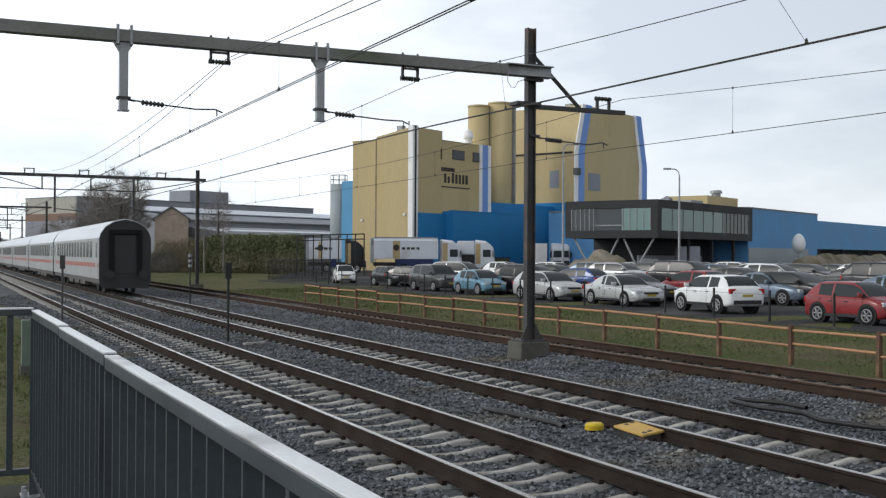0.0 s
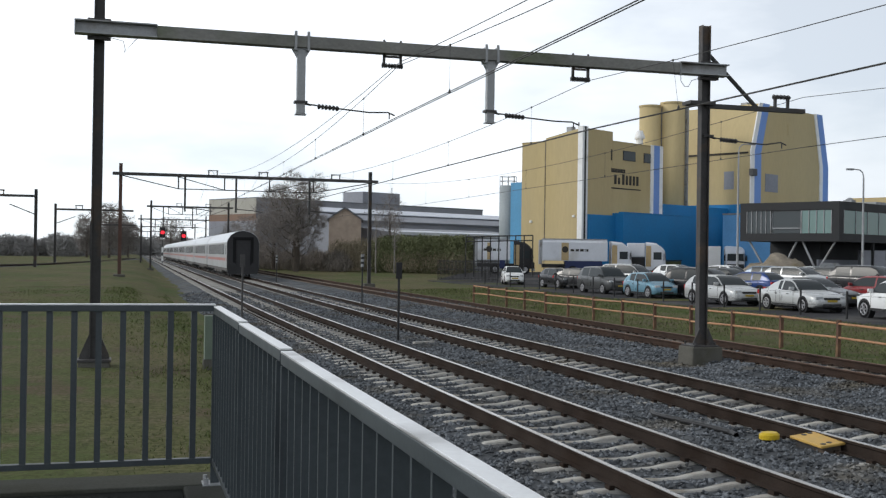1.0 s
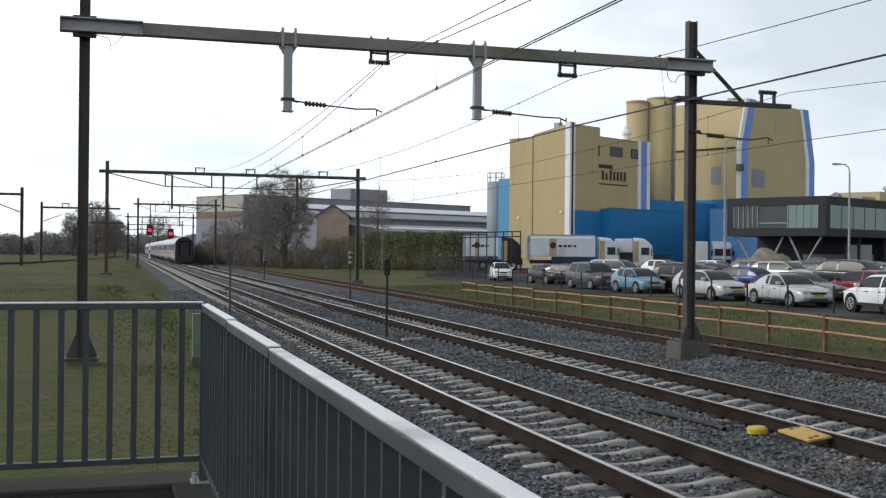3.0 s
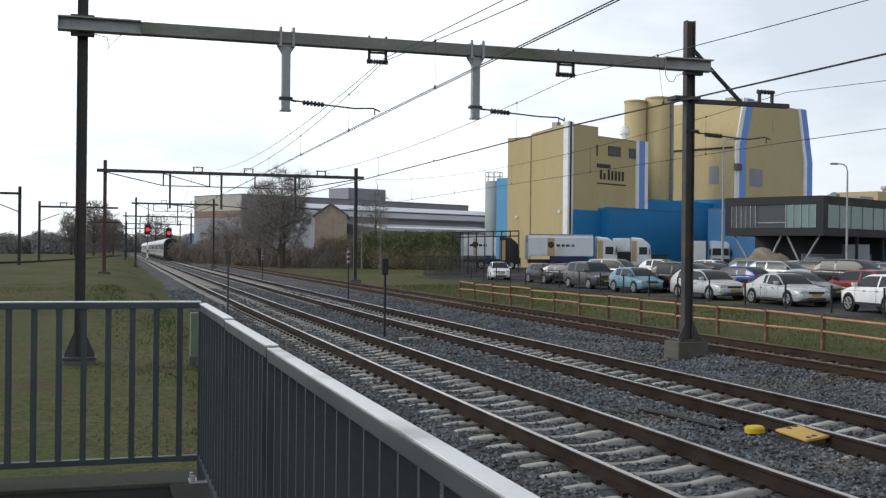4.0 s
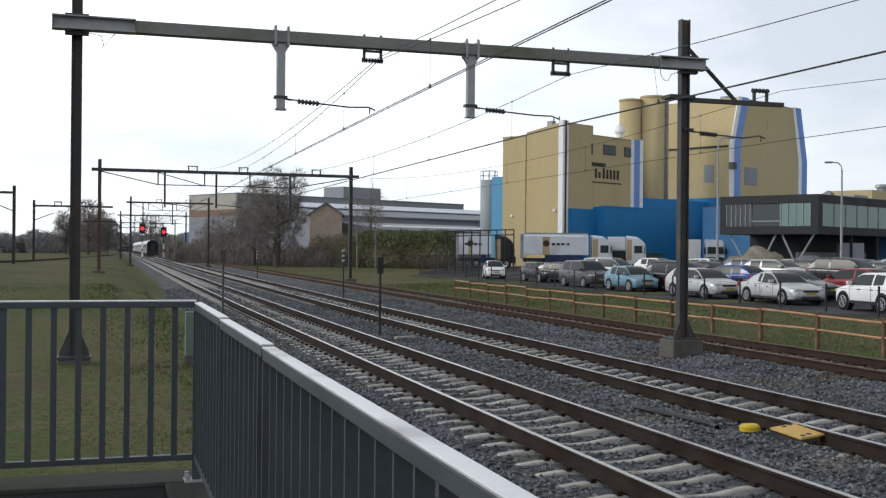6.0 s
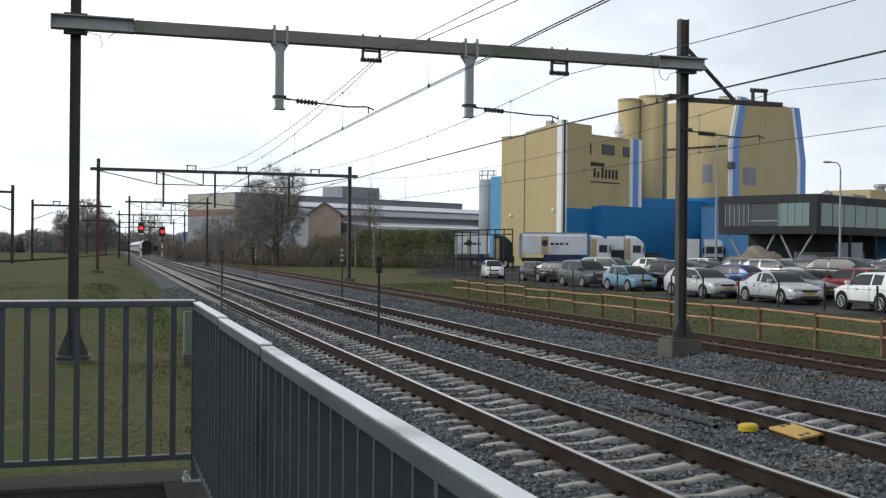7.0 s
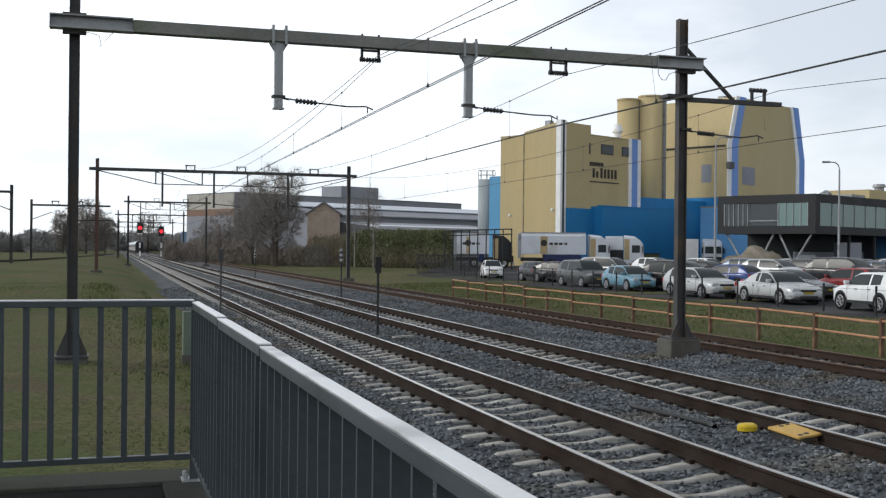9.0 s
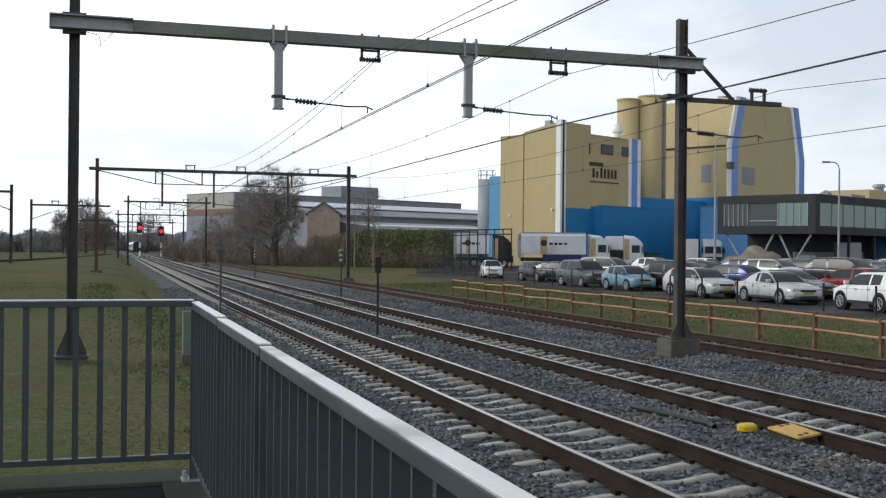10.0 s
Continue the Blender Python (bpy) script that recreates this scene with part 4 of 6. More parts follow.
def build_tall_hall():
    """High hall with sloped upper ends, next to the silos."""
    t = thing("mill_hall", "high ochre mill hall with sloped ends and pale blue strips", "factory building", MILL)
    a0, a1, b0, b1 = 34.1, 57.0, -3.0, 16.0
    zk, zt, inn = 17.8, 24.8, 2.2
    bm = bmesh.new()
    prism(bm, [(a0, 10.2), (a1, 10.2), (a1, zk - 1), (a1 - inn, zt), (a0 + inn, zt), (a0, zk)], b0, b1)
    part("wall", bm, M["mill"], t)
    bm = bmesh.new()
    box(bm, a0 + 0.02, a1 - 0.02, b0 + 0.02, b1 - 0.02, 0, 10.2)
    part("blue_wall", bm, M["millblue"], t)
    bm = bmesh.new()
    box(bm, a0 - 0.12, a0 + 0.1, b0 + 0.3, b1, zk - 0.35, zk - 0.1)
    part("ledge", bm, M["letter"], t)
    for s0, s1, m in ((-0.1, 0.9, "white"), (0.9, 2.7, "trimblue")):
        bm = bmesh.new()
        prism(bm, [(a0 + s0, 10), (a0 + s1, 10), (a0 + s1, zk), (a0 + s1 + inn, zt + 0.1), (a0 + s0 + inn, zt + 0.1), (a0 + s0, zk)], b0 - 0.18, b0 - 0.01)
        part("corner_strip", bm, M[m], t)
    for s0, s1, m in ((-2.6, -1.7, "white"), (-1.7, 0.05, "trimblue")):
        bm = bmesh.new()
        prism(bm, [(a1 + s0, 10), (a1 + s1, 10), (a1 + s1, zk - 1), (a1 + s1 - inn, zt + 0.1), (a1 + s0 - inn * 0.9, zt + 0.1), (a1 + s0, zk - 1)], b0 - 0.18, b0 - 0.01)
        part("corner_strip", bm, M[m], t)
    for p in ((38.2, 41.8, 12.2, 14.8), (44.6, 46.0, 20.8, 22.5)):
        bm2 = bmesh.new()
        box(bm2, p[0], p[1], b0 - 0.06, b0 - 0.005, p[2], p[3])
        part("panel", bm2, M["greyclad"] if p[0] < 42 else M["mill"], t)
    bm = bmesh.new()
    box(bm, a0 - 0.06, a0 - 0.005, b0 + 2.6, b0 + 4.2, 12.4, 15.0)
    part("panel", bm, M["greyclad"], t)
    bm = bmesh.new()
    box(bm, a0 - 0.7, a0 + 0.5, b0 - 0.9, b0 - 0.2, 14.2, 15.2, 0.1)
    part("floodlight_box", bm, M["soffit"], t)
    bm = bmesh.new()
    for p in (38.0, 40.5):
        box(bm, p, p + 1.0, 0, 1, zt, zt + 0.6)
    part("roof_vent", bm, M["galv"], t)


def build_office():
    t = thing("office_building", "dark grey raised office block with ribbon windows on slanted columns", "office building", MILL)
    a0, a1, b0, b1 = -6.15, 18.5, -36.3, -25.7
    z0, z1 = 4.15, 8.0
    bm = bmesh.new()
    # box with a recessed ribbon: floor slab, roof slab, ends
    box(bm, a0, a1, b0, b1, z0, z0 + 0.75)
    box(bm, a0, a1, b0, b1, z1 - 0.8, z1)
    box(bm, a0 + 0.35, a1 - 0.35, b0 + 0.35, b1 - 0.35, z0 + 0.75, z1 - 0.8)
    for x, y in ((a0, b0), (a0, b1 - 0.7), (a1 - 0.9, b0)):
        box(bm, x, x + 0.9, y, y + 0.7, z0 + 0.75, z1 - 0.8)
    part("wall", bm, M["darkclad"], t)

    def band(name, p0, p1, along, at, m, mull):
        bm = bmesh.new()
        if along == "a":
            box(bm, p0, p1, at - 0.02, at + 0.1, z0 + 0.78, z1 - 0.83)
        else:
            box(bm, at - 0.02, at + 0.1, p0, p1, z0 + 0.78, z1 - 0.83)
        w = part("window", bm, M[m], t)
        for k in range(mull + 1):
            c = p0 + (p1 - p0) * k / mull
            bm = bmesh.new()
            if along == "a":
                box(bm, c - 0.035, c + 0.035, at - 0.09, at - 0.025, z0 + 0.78, z1 - 0.83)
            else:
                box(bm, at - 0.09, at - 0.025, c - 0.035, c + 0.035, z0 + 0.78, z1 - 0.83)
            part("mullion", bm, M["galv"], w)
    band("window", b1 - 3.4, b1 - 0.75, "b", a0 + 0.1, "window", 5)
    band("window", b1 - 6.6, b1 - 3.5, "b", a0 + 0.22, "window", 1)
    band("window", b0 + 0.8, b1 - 6.7, "b", a0 + 0.1, "curtain", 4)
    band("window", a0 + 1.0, a1 - 8.5, "a", b0 + 0.1, "curtain", 6)
    band("window", a1 - 8.4, a1 - 1.0, "a", b0 + 0.1, "window", 7)
    bm = bmesh.new()
    box(bm, a0 + 0.05, a0 + 0.12, b1 - 6.6, b1 - 3.5, z0 + 1.25, z0 + 1.35)
    part("balcony_rail", bm, M["galv"], t)
    # raised on slanted columns, with a recessed ground floor
    bm = bmesh.new()
    box(bm, a0 + 6.0, a1 - 0.5, b0 + 5.0, b1, 0, z0 - 0.002)
    part("ground_floor_wall", bm, M["darkclad"], t)
    bm = bmesh.new()
    box(bm, a0 + 3.0, a1 - 6, b0 + 3.6, b0 + 3.8, 0, 2.4)
    part("screen_wall", bm, M["greyclad"], t)
    for s in ((b1 - 0.8, b1 - 3.4), (b1 - 6.0, b1 - 3.8), (b1 - 6.6, b0 + 1.9), (b0 + 0.6, b0 + 3.2)):
        bm = bmesh.new()
        rod(bm, (a0 + 0.5, s[0], z0), (a0 + 0.5, s[1], 0), 0.11, n=8)
        part("slanted_column", bm, M["galv"], t)
    for a in (2, 8, 14):
        bm = bmesh.new()
        box(bm, a, a + 0.3, b0 + 0.4, b0 + 0.7, 0, z0)
        part("column", bm, M["darkclad"], t)
    bm = bmesh.new()
    box(bm, 6, 9.2, b0 + 2, b0 + 4.5, z1, z1 + 0.5)
    box(bm, 0.5, 1.4, b0 + 2, b0 + 2.9, z1, z1 + 0.45)
    rod(bm, (0.9, b0 + 2.4, z1 + 0.45), (0.9, b0 + 2.4, z1 + 0.7), 0.5, 0.15)
    part("roof_unit", bm, M["galv"], t)
    # blue sheds beyond
    s = thing("blue_shed", "long low blue industrial shed with a pale lower panel", "industrial building", MILL)
    bm = bmesh.new()
    box(bm, 18.6, 43.0, b0 + 0.6, b0 + 28, 0, 8.0)
    part("wall", bm, M["shedblue"], s)
    bm = bmesh.new()
    box(bm, 18.7, 39.0, b0 + 0.45, b0 + 0.595, 0, 3.4)
    part("panel", bm, M["palepanel"], s, "pale grey lower panel")
    bm = bmesh.new()
    box(bm, 18.55, 43.05, b0 + 0.55, b0 + 28.05, 8.001, 8.2)
    part("roof", bm, M["roofgrey"], s)
    s = thing("roof_block", "low ochre plant room on the shed roof", "roof block", MILL)
    bm = bmesh.new()
    box(bm, 27, 37, b0 + 9.4, b0 + 15, 8.21, 10.2)
    part("wall", bm, M["mill"], s)
    bm = bmesh.new()
    rod(bm, (33.5, b0 + 11, 10.2), (33.5, b0 + 11, 10.8), 0.6, n=12)
    rod(bm, (33.5, b0 + 11, 10.8), (33.5, b0 + 11, 11.2), 0.85, 0.7, n=12)
    part("roof_vent", bm, M["galv"], s)
    s = thing("blue_shed", "open-sided blue shed with dark interior", "industrial building", MILL)
    bm = bmesh.new()
    box(bm, 43.1, 125, b0 + 8, b0 + 28, 3.6, 8.0)
    part("wall", bm, M["shedblue"], s)
    # near-black block under the upper wall stands in for the shade inside
    part("interior_shade_block", bx(43.1, 125, b0 + 11, b0 + 28, 0, 3.599), M["darkclad"], s)
    for a in (43.5, 54, 66, 78, 92, 106):
        bm = bmesh.new()
        box(bm, a, a + 0.35, b0 + 8.1, b0 + 8.45, 0, 3.6)
        part("column", bm, M["darkclad"], s)


def build_warehouses():
    g = thing("warehouse", "large grey clad warehouse with a pale band on its gable", "warehouse", pose(22.3, 190.5, -0.13, 0, 0, 27.5))
    bm = bmesh.new()
    box(bm, 0, 56, 0, 15, 0, 11.7)
    part("wall", bm, M["greyclad"], g)
    bm = bmesh.new()
    box(bm, -0.12, -0.01, 0.0, 15, 9.0, 11.7)
    part("panel", bm, M["cream"], g, "cream upper panel")
    bm = bmesh.new()
    box(bm, -0.1, -0.01, 0, 15, 0, 7.79)
    part("panel", bm, M["greyclad"], g, "grey lower panel")
    part("panel", bx(-0.11, -0.01, 0, 15, 7.8, 8.99), M["brownband"], g, "brown middle band")
    bm = bmesh.new()
    box(bm, -0.15, 56.1, -0.12, 15.1, 11.701, 11.85)
    part("roof", bm, M["roofgrey"], g)
    bm = bmesh.new()
    box(bm, 27, 36.5, 4, 10, 11.851, 14.3)
    part("roof_block", bm, M["greyclad"], g)
    s = thing("long_shed", "long grey shed with pale strips along its roof edge", "warehouse", pose(29.0, 161.0, -0.13, 0, 0, 27.5))
    bm = bmesh.new()
    prism(bm, [(0, 0), (13, 0), (13, 9.4), (9, 9.4), (0, 7.4)], 2.5, 50, "x")
    part("wall", bm, M["greyclad"], s)
    bm = bmesh.new()
    prism(bm, [(5.0, 8.66), (8.9, 9.52), (8.9, 9.62), (5.0, 8.78)], 2.4, 50.1, "x")
    part("roof_strip", bm, M["skylight"], s, "pale skylight strip")
    bm = bmesh.new()
    box(bm, 2.4, 50.1, -0.3, 0.0, 7.2, 7.45)
    part("gutter", bm, M["roofgrey"], s)
    s = thing("low_shed", "low grey shed with pale roof edge behind the hedge", "warehouse", pose(35.0, 146.0, -0.13, 0, 0, 27.5))
    bm = bmesh.new()
    prism(bm, [(0, 0), (9, 0), (9, 6.2), (0, 5.2)], 2.0, 30, "x")
    part("wall", bm, M["greyclad"], s)
    bm = bmesh.new()
    box(bm, 1.9, 30.1, -0.25, -0.002, 5.0, 5.45)
    prism(bm, [(0.0, 5.21), (4, 5.65), (4, 5.75), (0.0, 5.31)], 1.9, 30.1, "x")
    part("roof_strip", bm, M["skylight"], s, "pale roof edge")
    h = thing("brick_house", "small orange brick house with a grey gable roof", "house", pose(29.4, 148.0, -0.13, 0, 0, -12))
    bm = bmesh.new()
    prism(bm, [(-2.2, 0), (2.2, 0), (2.2, 7.0), (0, 8.5), (-2.2, 7.0)], 0, 12)
    part("wall", bm, M["brick"], h)
    for sgn in (-1, 1):
        bm = bmesh.new()
        prism(bm, [(0, 8.53), (sgn * 2.5, 6.83), (sgn * 2.5, 7.03), (0, 8.73)], -0.3, 12.3)
        part("roof", bm, M["roofgrey"], h)
    d = thing("blue_warehouse", "distant dark blue warehouse beside the line", "warehouse", pose(26, 300, -0.13, 0, 0, 10))
    bm = bmesh.new()
    box(bm, 0, 10.5, 0, 20, 0, 6.6)
    part("wall", bm, M["farblue"], d)
    bm = bmesh.new()
    box(bm, 10.6, 19, 2, 20, 0, 6.9)
    part("annex", bm, M["greyclad"], d)


# ---- the train ----
def build_coach(last=False):
    c = thing("train_coach", "light grey passenger coach with a red stripe" + (", dark gangway end" if last else ""), "train coach", group="train coaches")
    L, hw = 26.4, 1.37
    bm = bmesh.new()
    prism(bm, [(-hw, 0.80), (hw, 0.80), (hw, 3.0), (-hw, 3.0)], 0.15, L - 0.15)
    part("body", bm, M["trainwhite"], c)
    bm = bmesh.new()
    prism(bm, [(hw, 3.001), (hw - 0.08, 3.25), (hw - 0.32, 3.62), (hw - 0.75, 3.90), (0, 4.05), (-hw + 0.75, 3.90), (-hw + 0.32, 3.62), (-hw + 0.08, 3.25), (-hw, 3.001)], 0.15, L - 0.15)
    part("roof", bm, M["trainroof"], c)
    bm = bmesh.new()
    for s in (-1, 1):
        box(bm, s * hw, s * (hw + 0.006), 0.3, L - 0.3, 1.42, 1.66)
    part("stripe", bm, M["trainred"], c)
    for s in (-1, 1):
        for k in range(13):
            y0 = 3.0 + k * 1.6
            bm = bmesh.new()
            box(bm, s * hw, s * (hw + 0.008), y0, y0 + 1.15, 1.95, 2.85)
            part("window", bm, M["trainglass"], c)
        for y0 in (0.7, L - 1.6):
            bm = bmesh.new()
            box(bm, s * hw, s * (hw + 0.010), y0, y0 + 0.85, 1.0, 2.9)
            d = part("door", bm, M["trainwhite"], c)
            bm = bmesh.new()
            box(bm, s * (hw + 0.011), s * (hw + 0.016), y0 + 0.2, y0 + 0.65, 1.95, 2.75)
            part("pane", bm, M["trainglass"], d)
    bm = bmesh.new()
    box(bm, -1.30, 1.30, 0.4, L - 0.4, 0.55, 0.799)
    for y0 in (7.5, 10.6, 14.0):
        box(bm, -1.25, 1.25, y0, y0 + 2.4, 0.32, 0.62, 0.04)
    part("underframe", bm, M["traindirty"], c)
    for yb in (3.6, L - 3.6):
        bm = bmesh.new()
        box(bm, -1.1, 1.1, yb - 1.5, yb + 1.5, 0.4, 0.7, 0.05)
        b = part("bogie", bm, M["traindark"], c)
        for yw in (yb - 1.25, yb + 1.25):
            bm = bmesh.new()
            for s in (-0.75, 0.75):
                rod(bm, (s - 0.07, yw, 0.46), (s + 0.07, yw, 0.46), 0.46, n=18)
            rod(bm, (-0.75, yw, 0.46), (0.75, yw, 0.46), 0.09)
            part("wheelset", bm, M["traindark"], b)
    for ye, s in ((0.15, -1), (L - 0.15, 1)):
        bm = bmesh.new()
        prism(bm, [(-hw + 0.16, 0.30), (hw - 0.16, 0.30), (hw - 0.02, 0.75), (hw - 0.03, 3.0), (hw - 0.10, 3.25), (hw - 0.34, 3.6), (hw - 0.77, 3.87), (0, 4.01), (-hw + 0.77, 3.87), (-hw + 0.34, 3.6), (-hw + 0.10, 3.25), (-hw + 0.03, 3.0), (-hw + 0.02, 0.75)],
              ye, ye + s * 0.06)
        e = part("end_wall", bm, M["traindark"], c, "sooty dark end wall")
        bm = bmesh.new()
        y2 = ye + s * 0.061
        for sx in (-1, 1):
            box(bm, sx * 0.62, sx * 0.86, y2, y2 + s * 0.12, 1.05, 3.2, 0.03)
        box(bm, -0.86, 0.86, y2, y2 + s * 0.12, 3.2, 3.45, 0.03)
        part("gangway_rim", bm, M["rubber"], e)
        bm = bmesh.new()
        box(bm, -0.55, 0.55, y2, y2 + s * 0.03, 1.1, 3.15)
        part("gangway_door", bm, M["traindark"], e)
        bm = bmesh.new()
        for sx in (-0.87, 0.87):
            rod(bm, (sx, y2, 1.06), (sx, y2 + s * 0.42, 1.06), 0.09, n=10)
            rod(bm, (sx, y2 + s * 0.42, 1.06), (sx, y2 + s * 0.46, 1.06), 0.23, n=14)
        part("buffers", bm, M["traindark"], e)
    return c


TRAIN = []


def build_train():
    first = build_coach(True)
    TRAIN.append(first)
    for i in range(7):
        o = copy_thing(first, pose(0, 0, 0))
        tagged(o, "light grey passenger coach with a red stripe")
        TRAIN.append(o)


def train_at(t):
    return 60.6 + 36.9 * t - 5.5 * (1 - math.exp(-t / 1.2))


# ---- cars ----
def paint(name, col, metal=0.25):
    m = mat(name, col, 0.32, metal, 0.04, 1.5, 30)
    b = m.node_tree.nodes["Principled BSDF"]
    b.inputs["Coat Weight"].default_value, b.inputs["Coat Roughness"].default_value = 0.35, 0.22
    return m


PAINT = {
    "white": paint("white_car_paint", (0.72, 0.73, 0.73), 0.0),
    "silver": paint("silver_car_paint", (0.46, 0.47, 0.47), 0.3),
    "dark grey": paint("dark_grey_car_paint", (0.055, 0.057, 0.058), 0.3),
    "black": paint("black_car_paint", (0.012, 0.012, 0.014), 0.0),
    "light blue": paint("light_blue_car_paint", (0.12, 0.25, 0.33), 0.2),
    "blue": paint("deep_blue_car_paint", (0.014, 0.045, 0.18), 0.1),
    "red": paint("red_car_paint", (0.22, 0.022, 0.025), 0.0),
    "grey blue": paint("grey_blue_car_paint", (0.13, 0.17, 0.22), 0.3),
}

# length, half width, roof, bonnet, belt, and along the length (share from the nose): windscreen foot, roof start, roof end, tail glass foot; tail height
KINDS = {
    "saloon car": (4.8, 0.90, 1.44, 0.87, 0.97, 0.29, 0.46, 0.64, 0.83, 0.99),
    "hatchback car": (3.9, 0.83, 1.46, 0.89, 0.97, 0.20, 0.42, 0.80, 0.96, 1.00),
    "estate car": (4.75, 0.91, 1.49, 0.91, 1.00, 0.25, 0.44, 0.85, 0.97, 1.03),
    "people carrier": (4.5, 0.90, 1.72, 1.02, 1.10, 0.19, 0.38, 0.88, 0.98, 1.12),
    "off-road car": (4.15, 0.89, 1.56, 1.00, 1.07, 0.24, 0.42, 0.80, 0.95, 1.12),
    "small car": (3.5, 0.79, 1.46, 0.92, 0.97, 0.19, 0.40, 0.82, 0.965, 1.00),
    "coupe": (4.4, 0.89, 1.36, 0.85, 0.95, 0.28, 0.47, 0.66, 0.93, 1.00),
}


def loft(bm, rings, close=True):
    vr = [[bm.verts.new(p) for p in r] for r in rings]
    for a, b in zip(vr, vr[1:]):
        n = len(a)
        for i in range(n):
            bm.faces.new((a[i], a[(i + 1) % n], b[(i + 1) % n], b[i]))
    if close:
        bm.faces.new(vr[0])
        bm.faces.new(vr[-1])
    bmesh.ops.recalc_face_normals(bm, faces=bm.faces)


def build_car(kind, colour, m=None):
    L, w, hr, hb, belt, ws, rs, re, tg, tail = KINDS[kind]
    low = 0.22 if kind != "off-road car" else 0.30
    c = thing("parked_car", f"{colour} {kind} standing on the asphalt car park", "car", m, "parked cars")
    P = PAINT[colour]

    def y(f):
        return -L / 2 + f * L
    def smooth_line(knots, f):
        """A smooth curve through knots (share, value...)."""
        for k in range(len(knots) - 1):
            if f <= knots[k + 1][0] or k == len(knots) - 2:
                p0, p1, p2, p3 = knots[max(k - 1, 0)], knots[k], knots[k + 1], knots[min(k + 2, len(knots) - 1)]
                u = min(max((f - p1[0]) / (p2[0] - p1[0]), 0), 1)
                u = u * u * (3 - 2 * u) * 0.5 + u * 0.5
                return [a + (b - a) * u for a, b in zip(p1[1:], p2[1:])]

    # lower body: rings from nose (-y) to tail; width share, underside, top
    st = [(0.0, 0.70, low + 0.14, hb - 0.30), (0.015, 0.84, low + 0.06, hb - 0.20), (0.05, 0.95, low, hb - 0.11), (0.13, 1.0, low, hb - 0.03), (ws, 1.0, low, belt - 0.01), (0.5, 1.0, low, belt),
          (re, 1.0, low, belt + 0.05), (tg - 0.01, 0.985, low, tail), (0.985, 0.92, low + 0.05, tail - 0.08), (1.0, 0.80, low + 0.12, tail - 0.18)]
    rings = []
    for f in sorted({0, 0.006, 0.015, 0.03, 0.05, 0.09, 0.13, ws, 0.35, 0.5, 0.65, re, tg - 0.01, 0.96, 0.985, 0.994, 1.0}):
        k, z0, z1 = smooth_line(st, f)
        ww = w * k
        h = z1 - z0
        half = [(0.86, 0.0), (0.955, 0.03), (0.985, 0.12), (0.995, 0.34), (1.0, 0.60), (0.985, 0.78), (0.95, 0.91), (0.87, 0.975), (0.55, 1.0 + 0.012)]
        rings.append([(a * ww, y(f), z0 + b * h) for a, b in half] + [(-a * ww, y(f), z0 + b * h) for a, b in reversed(half)])
    bm = bmesh.new()
    loft(bm, rings)
    body = part("body", bm, P, c, smooth=True)
    # glasshouse, rounded over the roof
    wt = w * 0.72
    zb = belt - 0.03
    curve = [(ws, 0.0), (ws + (rs - ws) * 0.6, 0.72), (rs, 0.95), ((rs + re) / 2, 1.0), (re, 0.94), (re + (tg - re) * 0.55, 0.60), (tg, 0.0)]
    shares = [ws, ws + (rs - ws) * 0.3, ws + (rs - ws) * 0.6, ws + (rs - ws) * 0.85, rs, rs * 0.7 + re * 0.3, (rs + re) / 2, rs * 0.25 + re * 0.75, re, re + (tg - re) * 0.3, re + (tg - re) * 0.55, re + (tg - re) * 0.8, tg]

    def cabin(f, out):
        k = smooth_line(curve, f)[0]
        top = zb + 0.02 + (hr - zb - 0.02) * k
        hh = top - zb
        lean = min(1.0, hh / (hr - zb))
        w1 = w * 0.91 - (w * 0.91 - wt) * lean
        half = [(w * 0.915, zb), (w * 0.90 - (w * 0.90 - w1) * 0.45, zb + hh * 0.5), (w1 + 0.01, zb + hh * 0.84), (w1 * 0.93, zb + hh * 0.945), (w1 * 0.70, zb + hh * 0.99), (w1 * 0.3, top)]
        return [(a + out, y(f), b + out) for a, b in half] + [(-a - out, y(f), b + out) for a, b in reversed(half)]
    mid = (rs + re) / 2 + 0.015
    boxy = re > 0.78
    extra = [rs + (mid - rs) * 0.45, mid - 0.011, mid + 0.011, re - 0.075, re - 0.045, re - 0.012]
    if boxy:
        extra += [re + (tg - re) * 0.1]
    line = sorted(set(shares[:5] + extra + shares[8:]))
    grid = [cabin(f, 0.0) for f in line]
    glass_bm, roof_bm = bmesh.new(), bmesh.new()
    for a, b, fa, fb in zip(grid, grid[1:], line, line[1:]):
        f = (fa + fb) / 2
        for k in range(11):
            seg = min(k, 10 - k)
            if f < rs:
                solid = seg == 2
            elif f > re - 0.012:
                solid = seg <= 2 or (seg == 3 and f < re + (tg - re) * 0.12) or f < re + (tg - re) * 0.12
            else:
                pillar = abs(f - mid) < 0.011 or f > re - (0.012 if not boxy else 0.010)
                solid = seg >= 2 or pillar
            target = roof_bm if solid else glass_bm
            target.faces.new([target.verts.new(q) for q in (a[k], a[k + 1], b[k + 1], b[k])])
    for target in (glass_bm, roof_bm):
        bmesh.ops.remove_doubles(target, verts=target.verts, dist=0.0005)
        bmesh.ops.recalc_face_normals(target, faces=target.faces)
    part("window_glass", glass_bm, M["carglass"], c, smooth=True)
    part("roof", roof_bm, P, c, smooth=True)
